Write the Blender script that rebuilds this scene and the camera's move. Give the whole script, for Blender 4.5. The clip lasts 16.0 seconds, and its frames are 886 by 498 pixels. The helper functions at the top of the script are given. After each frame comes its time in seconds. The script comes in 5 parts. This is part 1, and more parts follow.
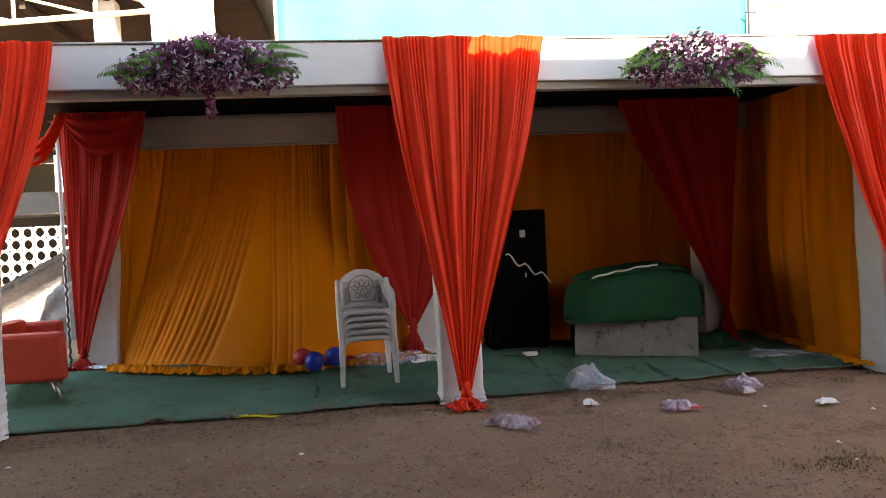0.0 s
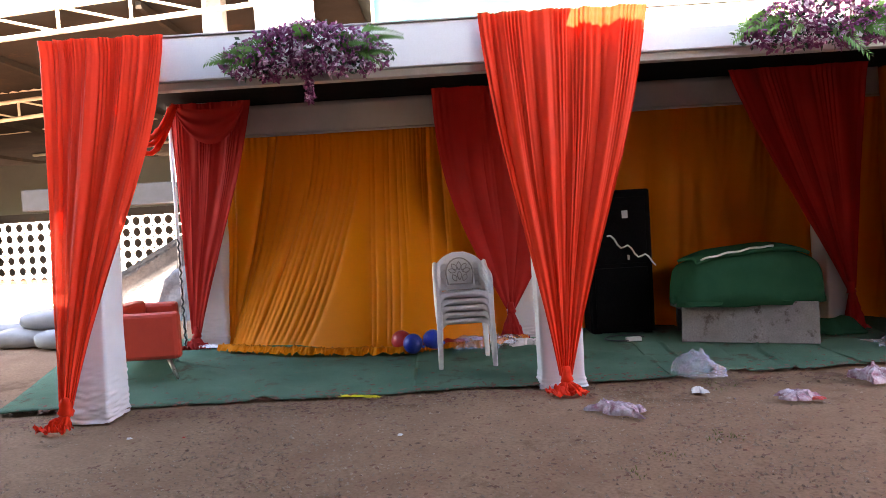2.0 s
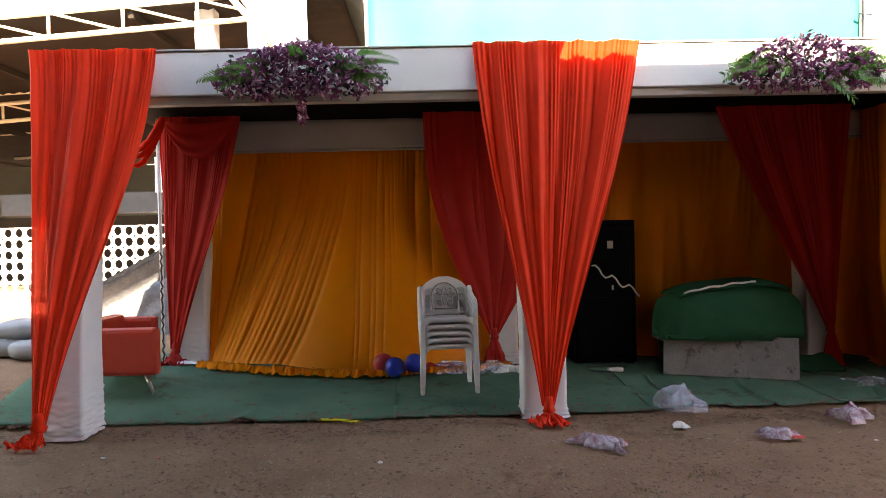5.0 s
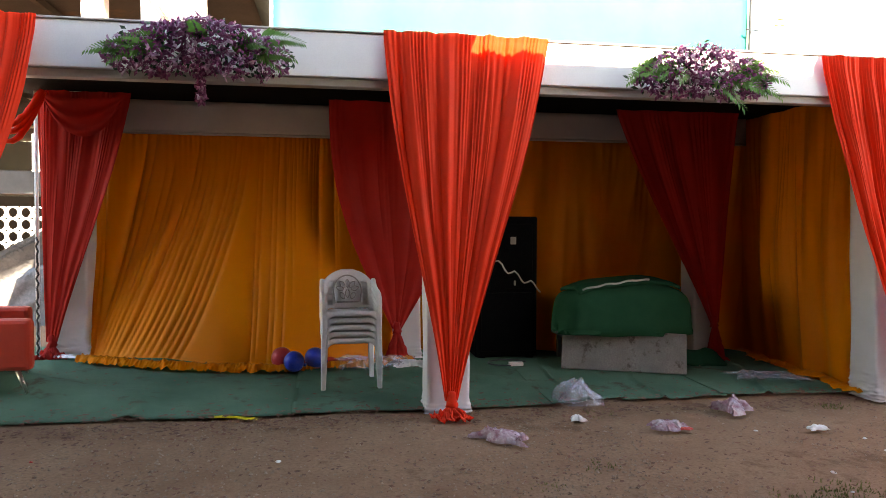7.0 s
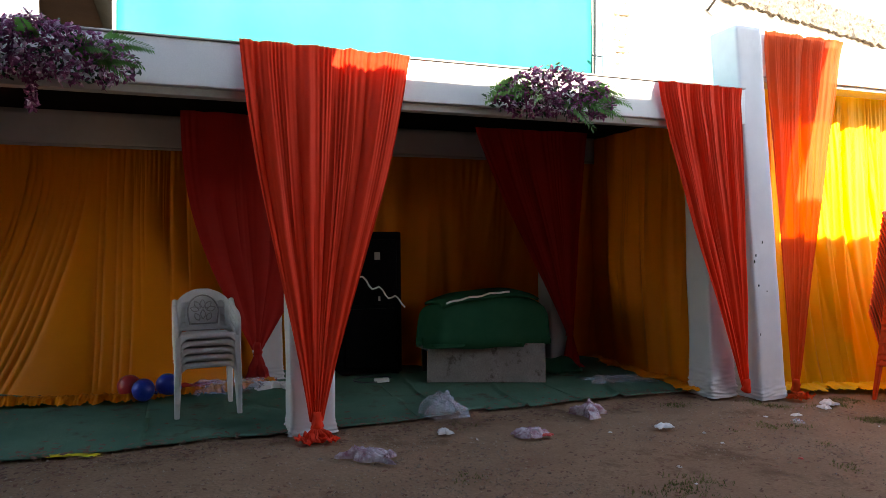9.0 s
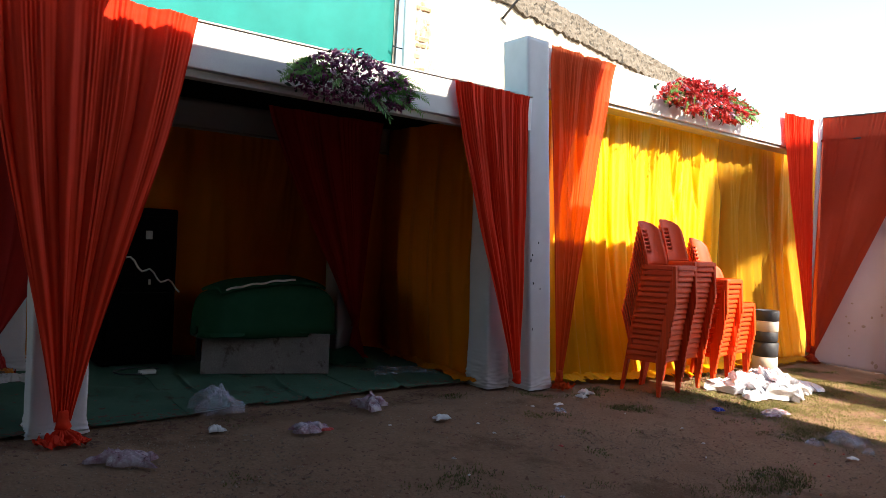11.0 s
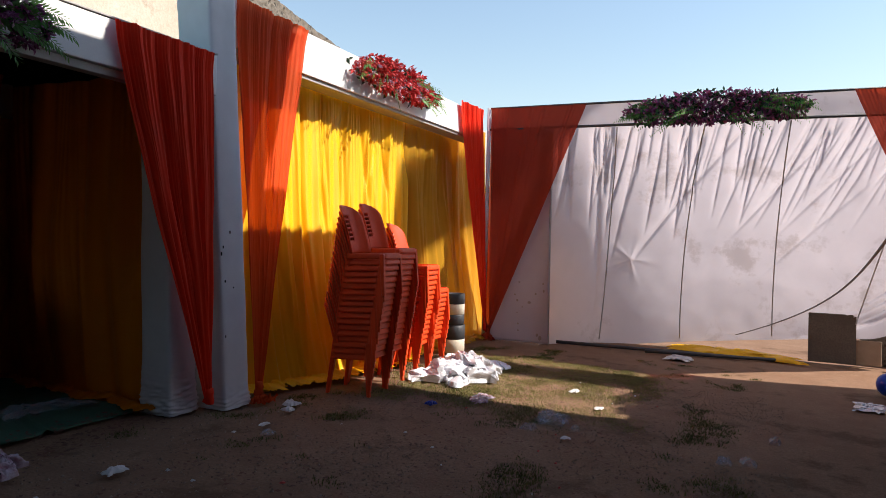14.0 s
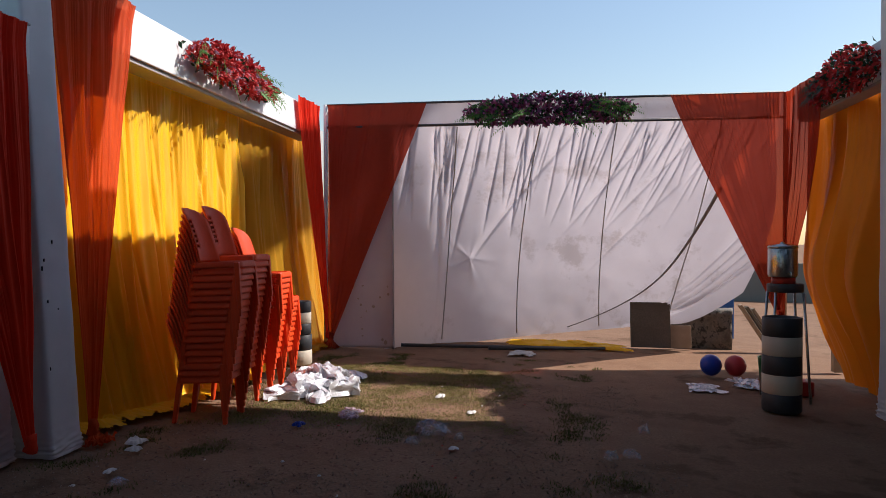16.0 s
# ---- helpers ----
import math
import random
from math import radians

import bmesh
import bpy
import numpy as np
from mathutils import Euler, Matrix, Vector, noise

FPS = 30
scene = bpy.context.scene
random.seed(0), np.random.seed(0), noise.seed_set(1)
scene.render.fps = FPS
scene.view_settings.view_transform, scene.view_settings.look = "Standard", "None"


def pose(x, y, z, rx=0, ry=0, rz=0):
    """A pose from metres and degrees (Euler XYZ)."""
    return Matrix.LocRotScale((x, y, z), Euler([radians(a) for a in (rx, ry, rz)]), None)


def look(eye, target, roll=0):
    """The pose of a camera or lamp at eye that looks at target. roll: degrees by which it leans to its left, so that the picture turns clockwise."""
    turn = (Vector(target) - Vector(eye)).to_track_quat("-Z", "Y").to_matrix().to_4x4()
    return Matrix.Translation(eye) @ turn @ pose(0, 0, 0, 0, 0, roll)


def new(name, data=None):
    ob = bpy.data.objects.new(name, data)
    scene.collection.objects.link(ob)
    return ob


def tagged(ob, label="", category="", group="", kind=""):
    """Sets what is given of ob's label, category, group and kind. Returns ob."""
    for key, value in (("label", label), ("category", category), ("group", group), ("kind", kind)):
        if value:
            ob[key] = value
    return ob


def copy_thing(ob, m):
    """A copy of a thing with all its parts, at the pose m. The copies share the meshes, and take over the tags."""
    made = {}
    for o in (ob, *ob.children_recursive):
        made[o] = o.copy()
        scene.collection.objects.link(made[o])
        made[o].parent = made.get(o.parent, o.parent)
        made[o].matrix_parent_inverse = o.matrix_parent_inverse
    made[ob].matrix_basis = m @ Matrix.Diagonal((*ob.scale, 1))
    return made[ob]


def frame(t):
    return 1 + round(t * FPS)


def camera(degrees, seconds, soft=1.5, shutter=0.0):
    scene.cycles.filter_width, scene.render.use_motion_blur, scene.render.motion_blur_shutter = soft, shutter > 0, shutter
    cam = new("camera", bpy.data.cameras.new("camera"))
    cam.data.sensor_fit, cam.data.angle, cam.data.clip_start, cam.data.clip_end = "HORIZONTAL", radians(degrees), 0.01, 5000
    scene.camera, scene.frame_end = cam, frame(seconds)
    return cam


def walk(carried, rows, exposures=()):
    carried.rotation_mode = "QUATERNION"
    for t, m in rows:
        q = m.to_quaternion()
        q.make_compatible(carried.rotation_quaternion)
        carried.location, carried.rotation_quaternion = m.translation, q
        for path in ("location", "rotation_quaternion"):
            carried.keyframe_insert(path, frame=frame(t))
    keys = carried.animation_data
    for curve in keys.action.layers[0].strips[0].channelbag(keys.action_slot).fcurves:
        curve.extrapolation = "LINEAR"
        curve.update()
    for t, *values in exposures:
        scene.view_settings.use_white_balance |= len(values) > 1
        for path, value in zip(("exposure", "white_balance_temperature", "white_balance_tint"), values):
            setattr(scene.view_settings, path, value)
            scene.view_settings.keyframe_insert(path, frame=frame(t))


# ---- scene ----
cam = camera(65.1, 16.0, soft=0.55)
PATH = [
    (0.0, -0.723, -0.052, 1.423, -7.69, -1.57, 2.81),
    (0.5, -0.691, -0.003, 1.415, -6.86, -2.17, 3.37),
    (1.0, -0.685, 0.017, 1.389, -2.70, -2.16, 3.37),
    (1.5, -0.705, 0.041, 1.385, 0.49, -2.21, 3.78),
    (2.0, -0.717, 0.042, 1.389, 0.34, -2.33, 3.50),
    (2.5, -0.729, 0.029, 1.396, -0.53, -0.52, 3.09),
    (3.0, -0.728, 0.030, 1.407, -0.52, -0.23, 2.92),
    (5.5, -0.770, 0.073, 1.452, -1.69, -0.97, 0.65),
    (6.0, -0.787, 0.104, 1.430, -3.51, -0.85, 0.46),
    (6.5, -0.794, 0.133, 1.439, -6.52, -1.43, 0.09),
    (7.0, -0.793, 0.146, 1.445, -9.28, -1.52, -0.22),
    (7.5, -0.794, 0.175, 1.445, -13.49, -1.05, -0.68),
    (8.0, -0.798, 0.186, 1.436, -15.67, -0.75, -0.31),
    (10.5, -0.777, 0.243, 1.452, -32.64, -0.46, -1.59),
    (11.0, -0.721, 0.334, 1.461, -37.82, -0.98, -2.87),
    (11.5, -0.590, 0.481, 1.467, -43.45, 0.52, -0.59),
    (12.0, -0.489, 0.600, 1.492, -47.67, 0.95, -0.60),
    (12.5, -0.404, 0.765, 1.478, -53.49, 3.50, -0.84),
    (13.0, -0.377, 0.908, 1.465, -58.82, 2.70, 0.38),
    (13.5, -0.314, 1.097, 1.457, -61.74, 0.86, -0.72),
    (14.0, -0.179, 1.272, 1.448, -65.37, -0.89, -1.54),
    (14.5, -0.087, 1.421, 1.453, -69.74, -1.44, -1.18),
    (15.0, -0.045, 1.612, 1.458, -74.69, -0.56, 1.72),
    (15.5, -0.088, 1.771, 1.453, -77.46, 0.44, 0.16),
    (16.0, 0.057, 1.943, 1.444, -81.13, -0.52, 0.02),
]
walk(cam, [(t, pose(x, y, z, 90 + pitch, roll, yaw)) for t, x, y, z, yaw, pitch, roll in PATH],
     exposures=[(0.0, 3.52, 9200, 15), (0.5, 3.6, 9100, 17), (1.0, 4.05, 8400, 23), (1.5, 4.2, 8300, 22), (2.0, 4.15, 8300, 23), (2.5, 4.0, 8400, 23),
                (3.0, 3.85, 9000, 18), (5.5, 3.5, 9200, 17), (7.0, 3.7, 9200, 15), (8.0, 3.25, 8500, 11), (10.5, 2.0, 7500, 12), (12.0, 1.1, 7000, 11),
                (13.0, 0.92, 6800, 11), (14.0, 0.66, 6700, 13), (16.0, 0.28, 6500, 15)])

# ---- sky and sun ----
SUN_WAY = Vector((-0.35, 1.0, -0.97)).normalized()
world = bpy.data.worlds.new("sky")
scene.world = world
world.use_nodes = True
sky = world.node_tree.nodes.new("ShaderNodeTexSky")
sky.sky_type, sky.sun_disc = "NISHITA", False
sky.ozone_density, sky.dust_density, sky.air_density = 2.0, 0.4, 1.5
sky.sun_elevation, sky.sun_rotation = radians(42.5), radians(160.7)
world.node_tree.links.new(sky.outputs[0], world.node_tree.nodes["Background"].inputs[0])
world.node_tree.nodes["Background"].inputs[1].default_value = 0.12
sun = new("sun", bpy.data.lights.new("sun", "SUN"))
sun.data.energy, sun.data.angle, sun.data.color = 5.0, radians(0.5), (1.0, 0.94, 0.84)
sun.matrix_world = look((0, 0, 20), Vector((0, 0, 20)) + SUN_WAY)


# ---- materials ----
def mat(name, a, b, rough=0.6, scale=6.0, fine=90.0, bump=0.2, metal=0.0, through_light=0.0, spec=0.4, stain=None, stain_scale=1.3, stain_at=0.58, sheen=0.0, piece=0.0, grain=0.25, clear=0.0):
    """A surface mixed from colours a and b by noise, with fine grain, relief, optional stains and light that passes through."""
    m = bpy.data.materials.new(name)
    m.use_nodes = True
    nt = m.node_tree
    n, link = nt.nodes, nt.links.new
    p = n["Principled BSDF"]
    co = n.new("ShaderNodeTexCoord").outputs["Object"]

    def noise_of(s, detail=6.0, rough_=0.6):
        t = n.new("ShaderNodeTexNoise")
        t.inputs["Scale"].default_value, t.inputs["Detail"].default_value, t.inputs["Roughness"].default_value = s, detail, rough_
        link(co, t.inputs["Vector"])
        return t.outputs["Fac"]

    def mixed(fac, c1, c2):
        x = n.new("ShaderNodeMix")
        x.data_type = "RGBA"
        link(fac, x.inputs[0])
        for c, k in ((c1, 6), (c2, 7)):
            if isinstance(c, tuple):
                x.inputs[k].default_value = (*c, 1)
            else:
                link(c, x.inputs[k])
        return x.outputs[2]

    def ramp(fac, lo, hi):
        r = n.new("ShaderNodeMapRange")
        link(fac, r.inputs[0])
        r.inputs[1].default_value, r.inputs[2].default_value = lo, hi
        return r.outputs[0]

    big = ramp(noise_of(scale), 0.3, 0.7)
    small = noise_of(fine, 3.0)
    col = mixed(big, a, b)
    soften = n.new("ShaderNodeMath")
    soften.operation = "MULTIPLY"
    link(ramp(small, 0.35, 0.75), soften.inputs[0])
    soften.inputs[1].default_value = grain
    col = mixed(soften.outputs[0], col, tuple(0.72 * (u + v) / 2 for u, v in zip(a, b)))
    if stain:
        col = mixed(ramp(noise_of(stain_scale, 9.0, 0.7), stain_at, stain_at + 0.08), col, stain)
    if piece:
        h = n.new("ShaderNodeHueSaturation")
        info = n.new("ShaderNodeObjectInfo")
        vary = n.new("ShaderNodeMapRange")
        vary.inputs[3].default_value, vary.inputs[4].default_value = 1 - piece / 2, 1 + piece / 2
        link(info.outputs["Random"], vary.inputs[0])
        link(vary.outputs[0], h.inputs["Value"])
        link(col, h.inputs["Color"])
        col = h.outputs[0]
    link(col, p.inputs["Base Color"])
    p.inputs["Metallic"].default_value = metal
    p.inputs["Specular IOR Level"].default_value = spec
    p.inputs["Sheen Weight"].default_value = sheen
    r = n.new("ShaderNodeMapRange")
    link(small, r.inputs[0])
    r.inputs[3].default_value, r.inputs[4].default_value = max(rough - 0.12, 0.02), min(rough + 0.12, 1.0)
    link(r.outputs[0], p.inputs["Roughness"])
    bp = n.new("ShaderNodeBump")
    bp.inputs["Strength"].default_value, bp.inputs["Distance"].default_value = bump, 0.01
    add = n.new("ShaderNodeMath")
    link(small, add.inputs[0])
    link(noise_of(scale * 4), add.inputs[1])
    link(add.outputs[0], bp.inputs["Height"])
    link(bp.outputs[0], p.inputs["Normal"])
    if through_light:
        t = n.new("ShaderNodeBsdfTranslucent")
        link(col, t.inputs["Color"])
        link(bp.outputs[0], t.inputs["Normal"])
        mx = n.new("ShaderNodeMixShader")
        mx.inputs[0].default_value = through_light
        link(p.outputs[0], mx.inputs[1])
        link(t.outputs[0], mx.inputs[2])
        link(mx.outputs[0], n["Material Output"].inputs["Surface"])
        if clear:
            # open weave: part of the light goes straight through
            gap = n.new("ShaderNodeBsdfTransparent")
            gap.inputs["Color"].default_value = (*(min(1.0, 0.07 + 1.1 * c_) for c_ in a), 1)
            weave = n.new("ShaderNodeMixShader")
            weave.inputs[0].default_value = clear
            link(mx.outputs[0], weave.inputs[1])
            link(gap.outputs[0], weave.inputs[2])
            link(weave.outputs[0], n["Material Output"].inputs["Surface"])
    return m


def film_mat(name, colour, alpha, rough=0.15, print_colour=None):
    """Thin clear plastic film, with printed patches if a second colour is given."""
    m = mat(name, colour, print_colour or colour, rough=rough, scale=16 if print_colour else 20, bump=0.3, spec=0.7)
    m.node_tree.nodes["Principled BSDF"].inputs["Alpha"].default_value = alpha
    return m


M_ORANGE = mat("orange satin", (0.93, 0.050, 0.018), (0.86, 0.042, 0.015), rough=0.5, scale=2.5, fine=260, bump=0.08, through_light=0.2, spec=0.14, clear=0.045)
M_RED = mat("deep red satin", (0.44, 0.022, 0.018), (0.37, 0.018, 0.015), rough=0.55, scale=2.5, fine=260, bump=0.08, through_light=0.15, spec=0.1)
M_SHEER = mat("sheer orange voile", (0.46, 0.05, 0.016), (0.40, 0.042, 0.014), rough=0.6, scale=3, fine=300, bump=0.1, through_light=0.45, clear=0.34)
M_VOILE = mat("orange voile", (0.74, 0.10, 0.024), (0.64, 0.085, 0.02), rough=0.55, scale=2.5, fine=260, bump=0.08, through_light=0.3, spec=0.12, clear=0.24)
M_THINYELLOW = mat("thin yellow voile", (0.80, 0.42, 0.03), (0.70, 0.36, 0.025), rough=0.5, scale=2.0, fine=260, bump=0.08, through_light=0.3, spec=0.2, clear=0.38)
M_YELLOW = mat("golden satin", (0.82, 0.235, 0.007), (0.74, 0.205, 0.007), rough=0.5, scale=2.0, fine=260, bump=0.06, through_light=0.12, spec=0.14)
M_LEMON = mat("yellow satin", (0.95, 0.53, 0.008), (0.92, 0.48, 0.008), rough=0.45, scale=2.0, fine=260, bump=0.08, through_light=0.12, spec=0.3)
M_WHITECLOTH = mat("white wrapped cloth", (0.66, 0.65, 0.68), (0.59, 0.58, 0.61), rough=0.6, scale=4, fine=220, bump=0.05, stain=(0.62, 0.58, 0.55), stain_at=0.66)
M_TARP = mat("white tarpaulin", (0.66, 0.595, 0.635), (0.585, 0.525, 0.565), rough=0.5, scale=1.2, fine=200, bump=0.15, through_light=0.5, stain=(0.47, 0.405, 0.42), stain_scale=0.9, stain_at=0.57)
M_BOARD = mat("white fascia", (0.80, 0.80, 0.82), (0.74, 0.74, 0.76), rough=0.5, scale=2, fine=120, bump=0.02, stain=(0.66, 0.64, 0.62), stain_at=0.68)
M_TRIM = mat("grey trim", (0.45, 0.43, 0.42), (0.38, 0.36, 0.35), rough=0.6, scale=6)
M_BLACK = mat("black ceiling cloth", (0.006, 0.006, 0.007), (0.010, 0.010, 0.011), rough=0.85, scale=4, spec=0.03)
M_GREY_CLOTH = mat("grey valance cloth", (0.50, 0.48, 0.47), (0.42, 0.40, 0.40), rough=0.7, scale=3, fine=200)
M_CARPET = mat("green matting", (0.055, 0.135, 0.09), (0.11, 0.21, 0.15), rough=0.95, scale=2.2, fine=320, bump=0.6, spec=0.1, stain=(0.075, 0.075, 0.05), stain_scale=3.0, stain_at=0.56, grain=1.0)
M_DIRT = mat("trodden earth", (0.22, 0.122, 0.077), (0.31, 0.192, 0.126), rough=0.95, scale=2.2, fine=46, bump=1.0, spec=0.1, stain=(0.15, 0.086, 0.053), stain_scale=1.1, stain_at=0.55, grain=1.0)
M_PEBBLE = mat("small stones", (0.11, 0.065, 0.045), (0.38, 0.27, 0.20), rough=0.9, scale=23, fine=20)
M_GRASS = mat("dry grass", (0.06, 0.085, 0.022), (0.19, 0.165, 0.06), rough=0.9, scale=5, through_light=0.2, spec=0.15)
# Lighter grass colour, with the sun patch's brightness put into it.
M_SUNTURF = mat("sunlit turf", (0.19, 0.185, 0.065), (0.34, 0.29, 0.13), rough=0.9, scale=4, through_light=0.2, spec=0.1)
M_LEAF = mat("fern green", (0.07, 0.20, 0.04), (0.14, 0.32, 0.07), rough=0.5, scale=8, through_light=0.25)
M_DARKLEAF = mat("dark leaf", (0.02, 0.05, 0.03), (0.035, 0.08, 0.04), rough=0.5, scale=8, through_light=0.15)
M_PURPLE = mat("purple petal", (0.17, 0.03, 0.10), (0.34, 0.10, 0.24), rough=0.55, scale=14, through_light=0.2)
M_PINK = mat("pale petal", (0.62, 0.44, 0.56), (0.45, 0.24, 0.38), rough=0.55, scale=14, through_light=0.2)
M_CRIMSON = mat("crimson petal", (0.46, 0.02, 0.025), (0.64, 0.06, 0.06), rough=0.5, scale=14, through_light=0.2)
M_WHITEPLASTIC = mat("white plastic", (0.82, 0.81, 0.82), (0.77, 0.76, 0.77), rough=0.35, scale=5, fine=60, bump=0.02, stain=(0.52, 0.48, 0.44), stain_scale=7, stain_at=0.70)
M_REDPLASTIC = mat("orange red plastic", (0.80, 0.075, 0.014), (0.74, 0.064, 0.012), rough=0.42, scale=4, fine=60, bump=0.02, spec=0.3, piece=0.25)
M_SPEAKER = mat("black speaker paint", (0.004, 0.004, 0.005), (0.007, 0.007, 0.008), spec=0.03, rough=0.7, scale=10)
M_GRILLE = mat("speaker grille", (0.003, 0.003, 0.004), (0.006, 0.006, 0.007), rough=0.6, scale=40, fine=400, bump=0.8, spec=0.03)
M_PLY = mat("weathered plywood", (0.16, 0.155, 0.15), (0.25, 0.24, 0.235), rough=0.9, scale=5, fine=70, bump=0.2, stain=(0.08, 0.07, 0.06), stain_scale=6, stain_at=0.57, grain=1.0)
M_ROLL = mat("dark green carpet roll", (0.016, 0.085, 0.046), (0.024, 0.105, 0.058), rough=0.95, scale=4, fine=300, bump=0.6, spec=0.03)
M_SOFA = mat("red leatherette", (0.52, 0.045, 0.028), (0.58, 0.055, 0.032), rough=0.45, scale=9, fine=150, bump=0.3)
M_CHROME = mat("brushed metal", (0.55, 0.54, 0.52), (0.45, 0.44, 0.42), rough=0.3, scale=12, metal=1.0)
M_STEELPIPE = mat("painted steel pipe", (0.74, 0.68, 0.56), (0.62, 0.52, 0.40), rough=0.5, scale=4, stain=(0.25, 0.12, 0.06), stain_at=0.62)
M_WHITEPAINT = mat("white painted post", (0.78, 0.78, 0.78), (0.70, 0.70, 0.70), rough=0.5, scale=3)
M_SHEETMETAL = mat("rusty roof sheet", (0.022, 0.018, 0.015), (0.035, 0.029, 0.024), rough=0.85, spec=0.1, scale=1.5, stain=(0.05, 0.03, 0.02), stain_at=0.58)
M_NET = mat("teal shade net", (0.004, 0.23, 0.21), (0.006, 0.29, 0.265), rough=0.7, scale=2, fine=300, bump=0.3, through_light=0.35)
M_PLASTER = mat("peeling lime plaster", (0.34, 0.27, 0.19), (0.62, 0.56, 0.48), rough=0.9, scale=0.55, fine=26, bump=0.7, stain=(0.33, 0.27, 0.20), stain_scale=1.1, stain_at=0.55, grain=0.6)
M_CORNICE = mat("mossy concrete", (0.09, 0.077, 0.064), (0.28, 0.24, 0.195), rough=0.95, scale=7, fine=16, bump=1.0, stain=(0.045, 0.04, 0.034), stain_scale=7, stain_at=0.52, grain=1.0)
M_BRICK = mat("worn brick", (0.34, 0.21, 0.13), (0.50, 0.37, 0.25), rough=0.9, scale=9, fine=50, bump=0.8, piece=0.5, grain=1.0)
M_PALEWALL = mat("weathered grey green wall", (0.15, 0.16, 0.145), (0.19, 0.20, 0.18), rough=0.9, scale=0.8)
M_JALI = mat("white pierced concrete", (0.78, 0.77, 0.74), (0.70, 0.69, 0.66), rough=0.85, scale=3, bump=0.4)
M_STONE = mat("grey rubble stone", (0.13, 0.135, 0.15), (0.22, 0.225, 0.24), rough=0.9, scale=5, fine=25, bump=1.0, stain=(0.12, 0.12, 0.12), stain_scale=8, stain_at=0.6, grain=1.0)
M_SACK = mat("woven plastic sack", (0.27, 0.27, 0.285), (0.21, 0.21, 0.225), rough=0.6, scale=6, fine=200, bump=0.4)
M_SPLASH = mat("dried mud", (0.36, 0.29, 0.25), (0.50, 0.43, 0.39), rough=0.9, scale=12)
M_CREAM = mat("cream drum paint", (0.62, 0.56, 0.46), (0.55, 0.49, 0.40), rough=0.5, scale=5)
M_CHARCOAL = mat("charcoal drum band", (0.035, 0.038, 0.045), (0.06, 0.062, 0.07), rough=0.5, scale=5)
M_FOIL = mat("silver foil sheet", (0.80, 0.80, 0.84), (0.70, 0.70, 0.75), rough=0.25, scale=8, bump=0.3, metal=0.25)
M_PAPER = mat("white litter", (0.76, 0.74, 0.73), (0.66, 0.64, 0.63), rough=0.7, scale=9)
M_FILM = film_mat("clear plastic film", (0.70, 0.72, 0.86), 0.30, 0.08)
M_PINKFILM = film_mat("printed pink wrapper", (0.66, 0.58, 0.66), 0.72, 0.12, (0.26, 0.07, 0.12))
M_REDBIT = mat("red scrap", (0.55, 0.05, 0.04), (0.45, 0.04, 0.03), rough=0.5)
M_YELLOWBIT = mat("yellow ribbon", (0.75, 0.62, 0.02), (0.68, 0.55, 0.02), rough=0.5)
M_BLUE = mat("blue balloon rubber", (0.01, 0.045, 0.38), (0.012, 0.05, 0.42), rough=0.3, scale=3, bump=0.02)
M_REDBALL = mat("red balloon rubber", (0.50, 0.04, 0.05), (0.54, 0.05, 0.06), rough=0.3, scale=3, bump=0.02)
M_TIMBER = mat("raw timber", (0.34, 0.26, 0.18), (0.42, 0.33, 0.24), rough=0.85, scale=6)
M_BLUEPAINT = mat("blue painted sheet", (0.02, 0.10, 0.32), (0.03, 0.13, 0.38), rough=0.5)
M_GREENBIN = mat("green bucket plastic", (0.02, 0.16, 0.06), (0.025, 0.18, 0.07), rough=0.4)
M_STRAP = mat("grey rope", (0.20, 0.18, 0.18), (0.27, 0.25, 0.25), rough=0.8, scale=8)
M_SLAB = mat("damp slab", (0.12, 0.10, 0.08), (0.17, 0.145, 0.115), rough=0.9, scale=3, fine=40, bump=0.4, grain=1.0)
# Dark colour of the unseen light blockers, to keep their bounce low.
M_BLOCKER = mat("dark light blocker", (0.035, 0.033, 0.032), (0.055, 0.052, 0.05), rough=0.9, scale=0.7, spec=0.1)


# ---- helpers for shapes ----
def gz(x, y):
    """Height of the sloping yard."""
    return -0.0301 * x + 0.0276 * y - 0.1227


def mesh_of(name, bm, material):
    me = bpy.data.meshes.new(name)
    bm.normal_update()
    bm.to_mesh(me)
    bm.free()
    me.materials.append(material)
    return me


def thing(name, loc, label, category, group="", kind=""):
    ob = new(name)
    ob.location = loc
    return tagged(ob, label, category, group, kind)


def part(name, bm, material, parent, label=""):
    """Links bm (in world coordinates) as one mesh under parent."""
    ob = new(name, mesh_of(name, bm, material))
    base = parent.location.copy()
    if parent.parent:
        base = Vector((0, 0, 0))
    ob.parent = parent
    ob.matrix_parent_inverse = Matrix.Translation(-base)
    if label:
        ob["label"] = label
    return ob


def solo(name, bm, material, label="", category="", kind="", group=""):
    return tagged(new(name, mesh_of(name, bm, material)), label, category, group, kind)


def smooth(bm):
    for f in bm.faces:
        f.smooth = True
    return bm


def box(bm, x0, x1, y0, y1, z0, z1, bevel=0.0, turn=None):
    m = Matrix.LocRotScale(((x0 + x1) / 2, (y0 + y1) / 2, (z0 + z1) / 2), None, (x1 - x0, y1 - y0, z1 - z0))
    if turn:
        m = turn @ m
    r = bmesh.ops.create_cube(bm, size=1, matrix=m)
    if bevel:
        es = list({e for v in r["verts"] for e in v.link_edges})
        bmesh.ops.bevel(bm, geom=es, offset=bevel, segments=2, affect="EDGES", profile=0.5)
    return bm


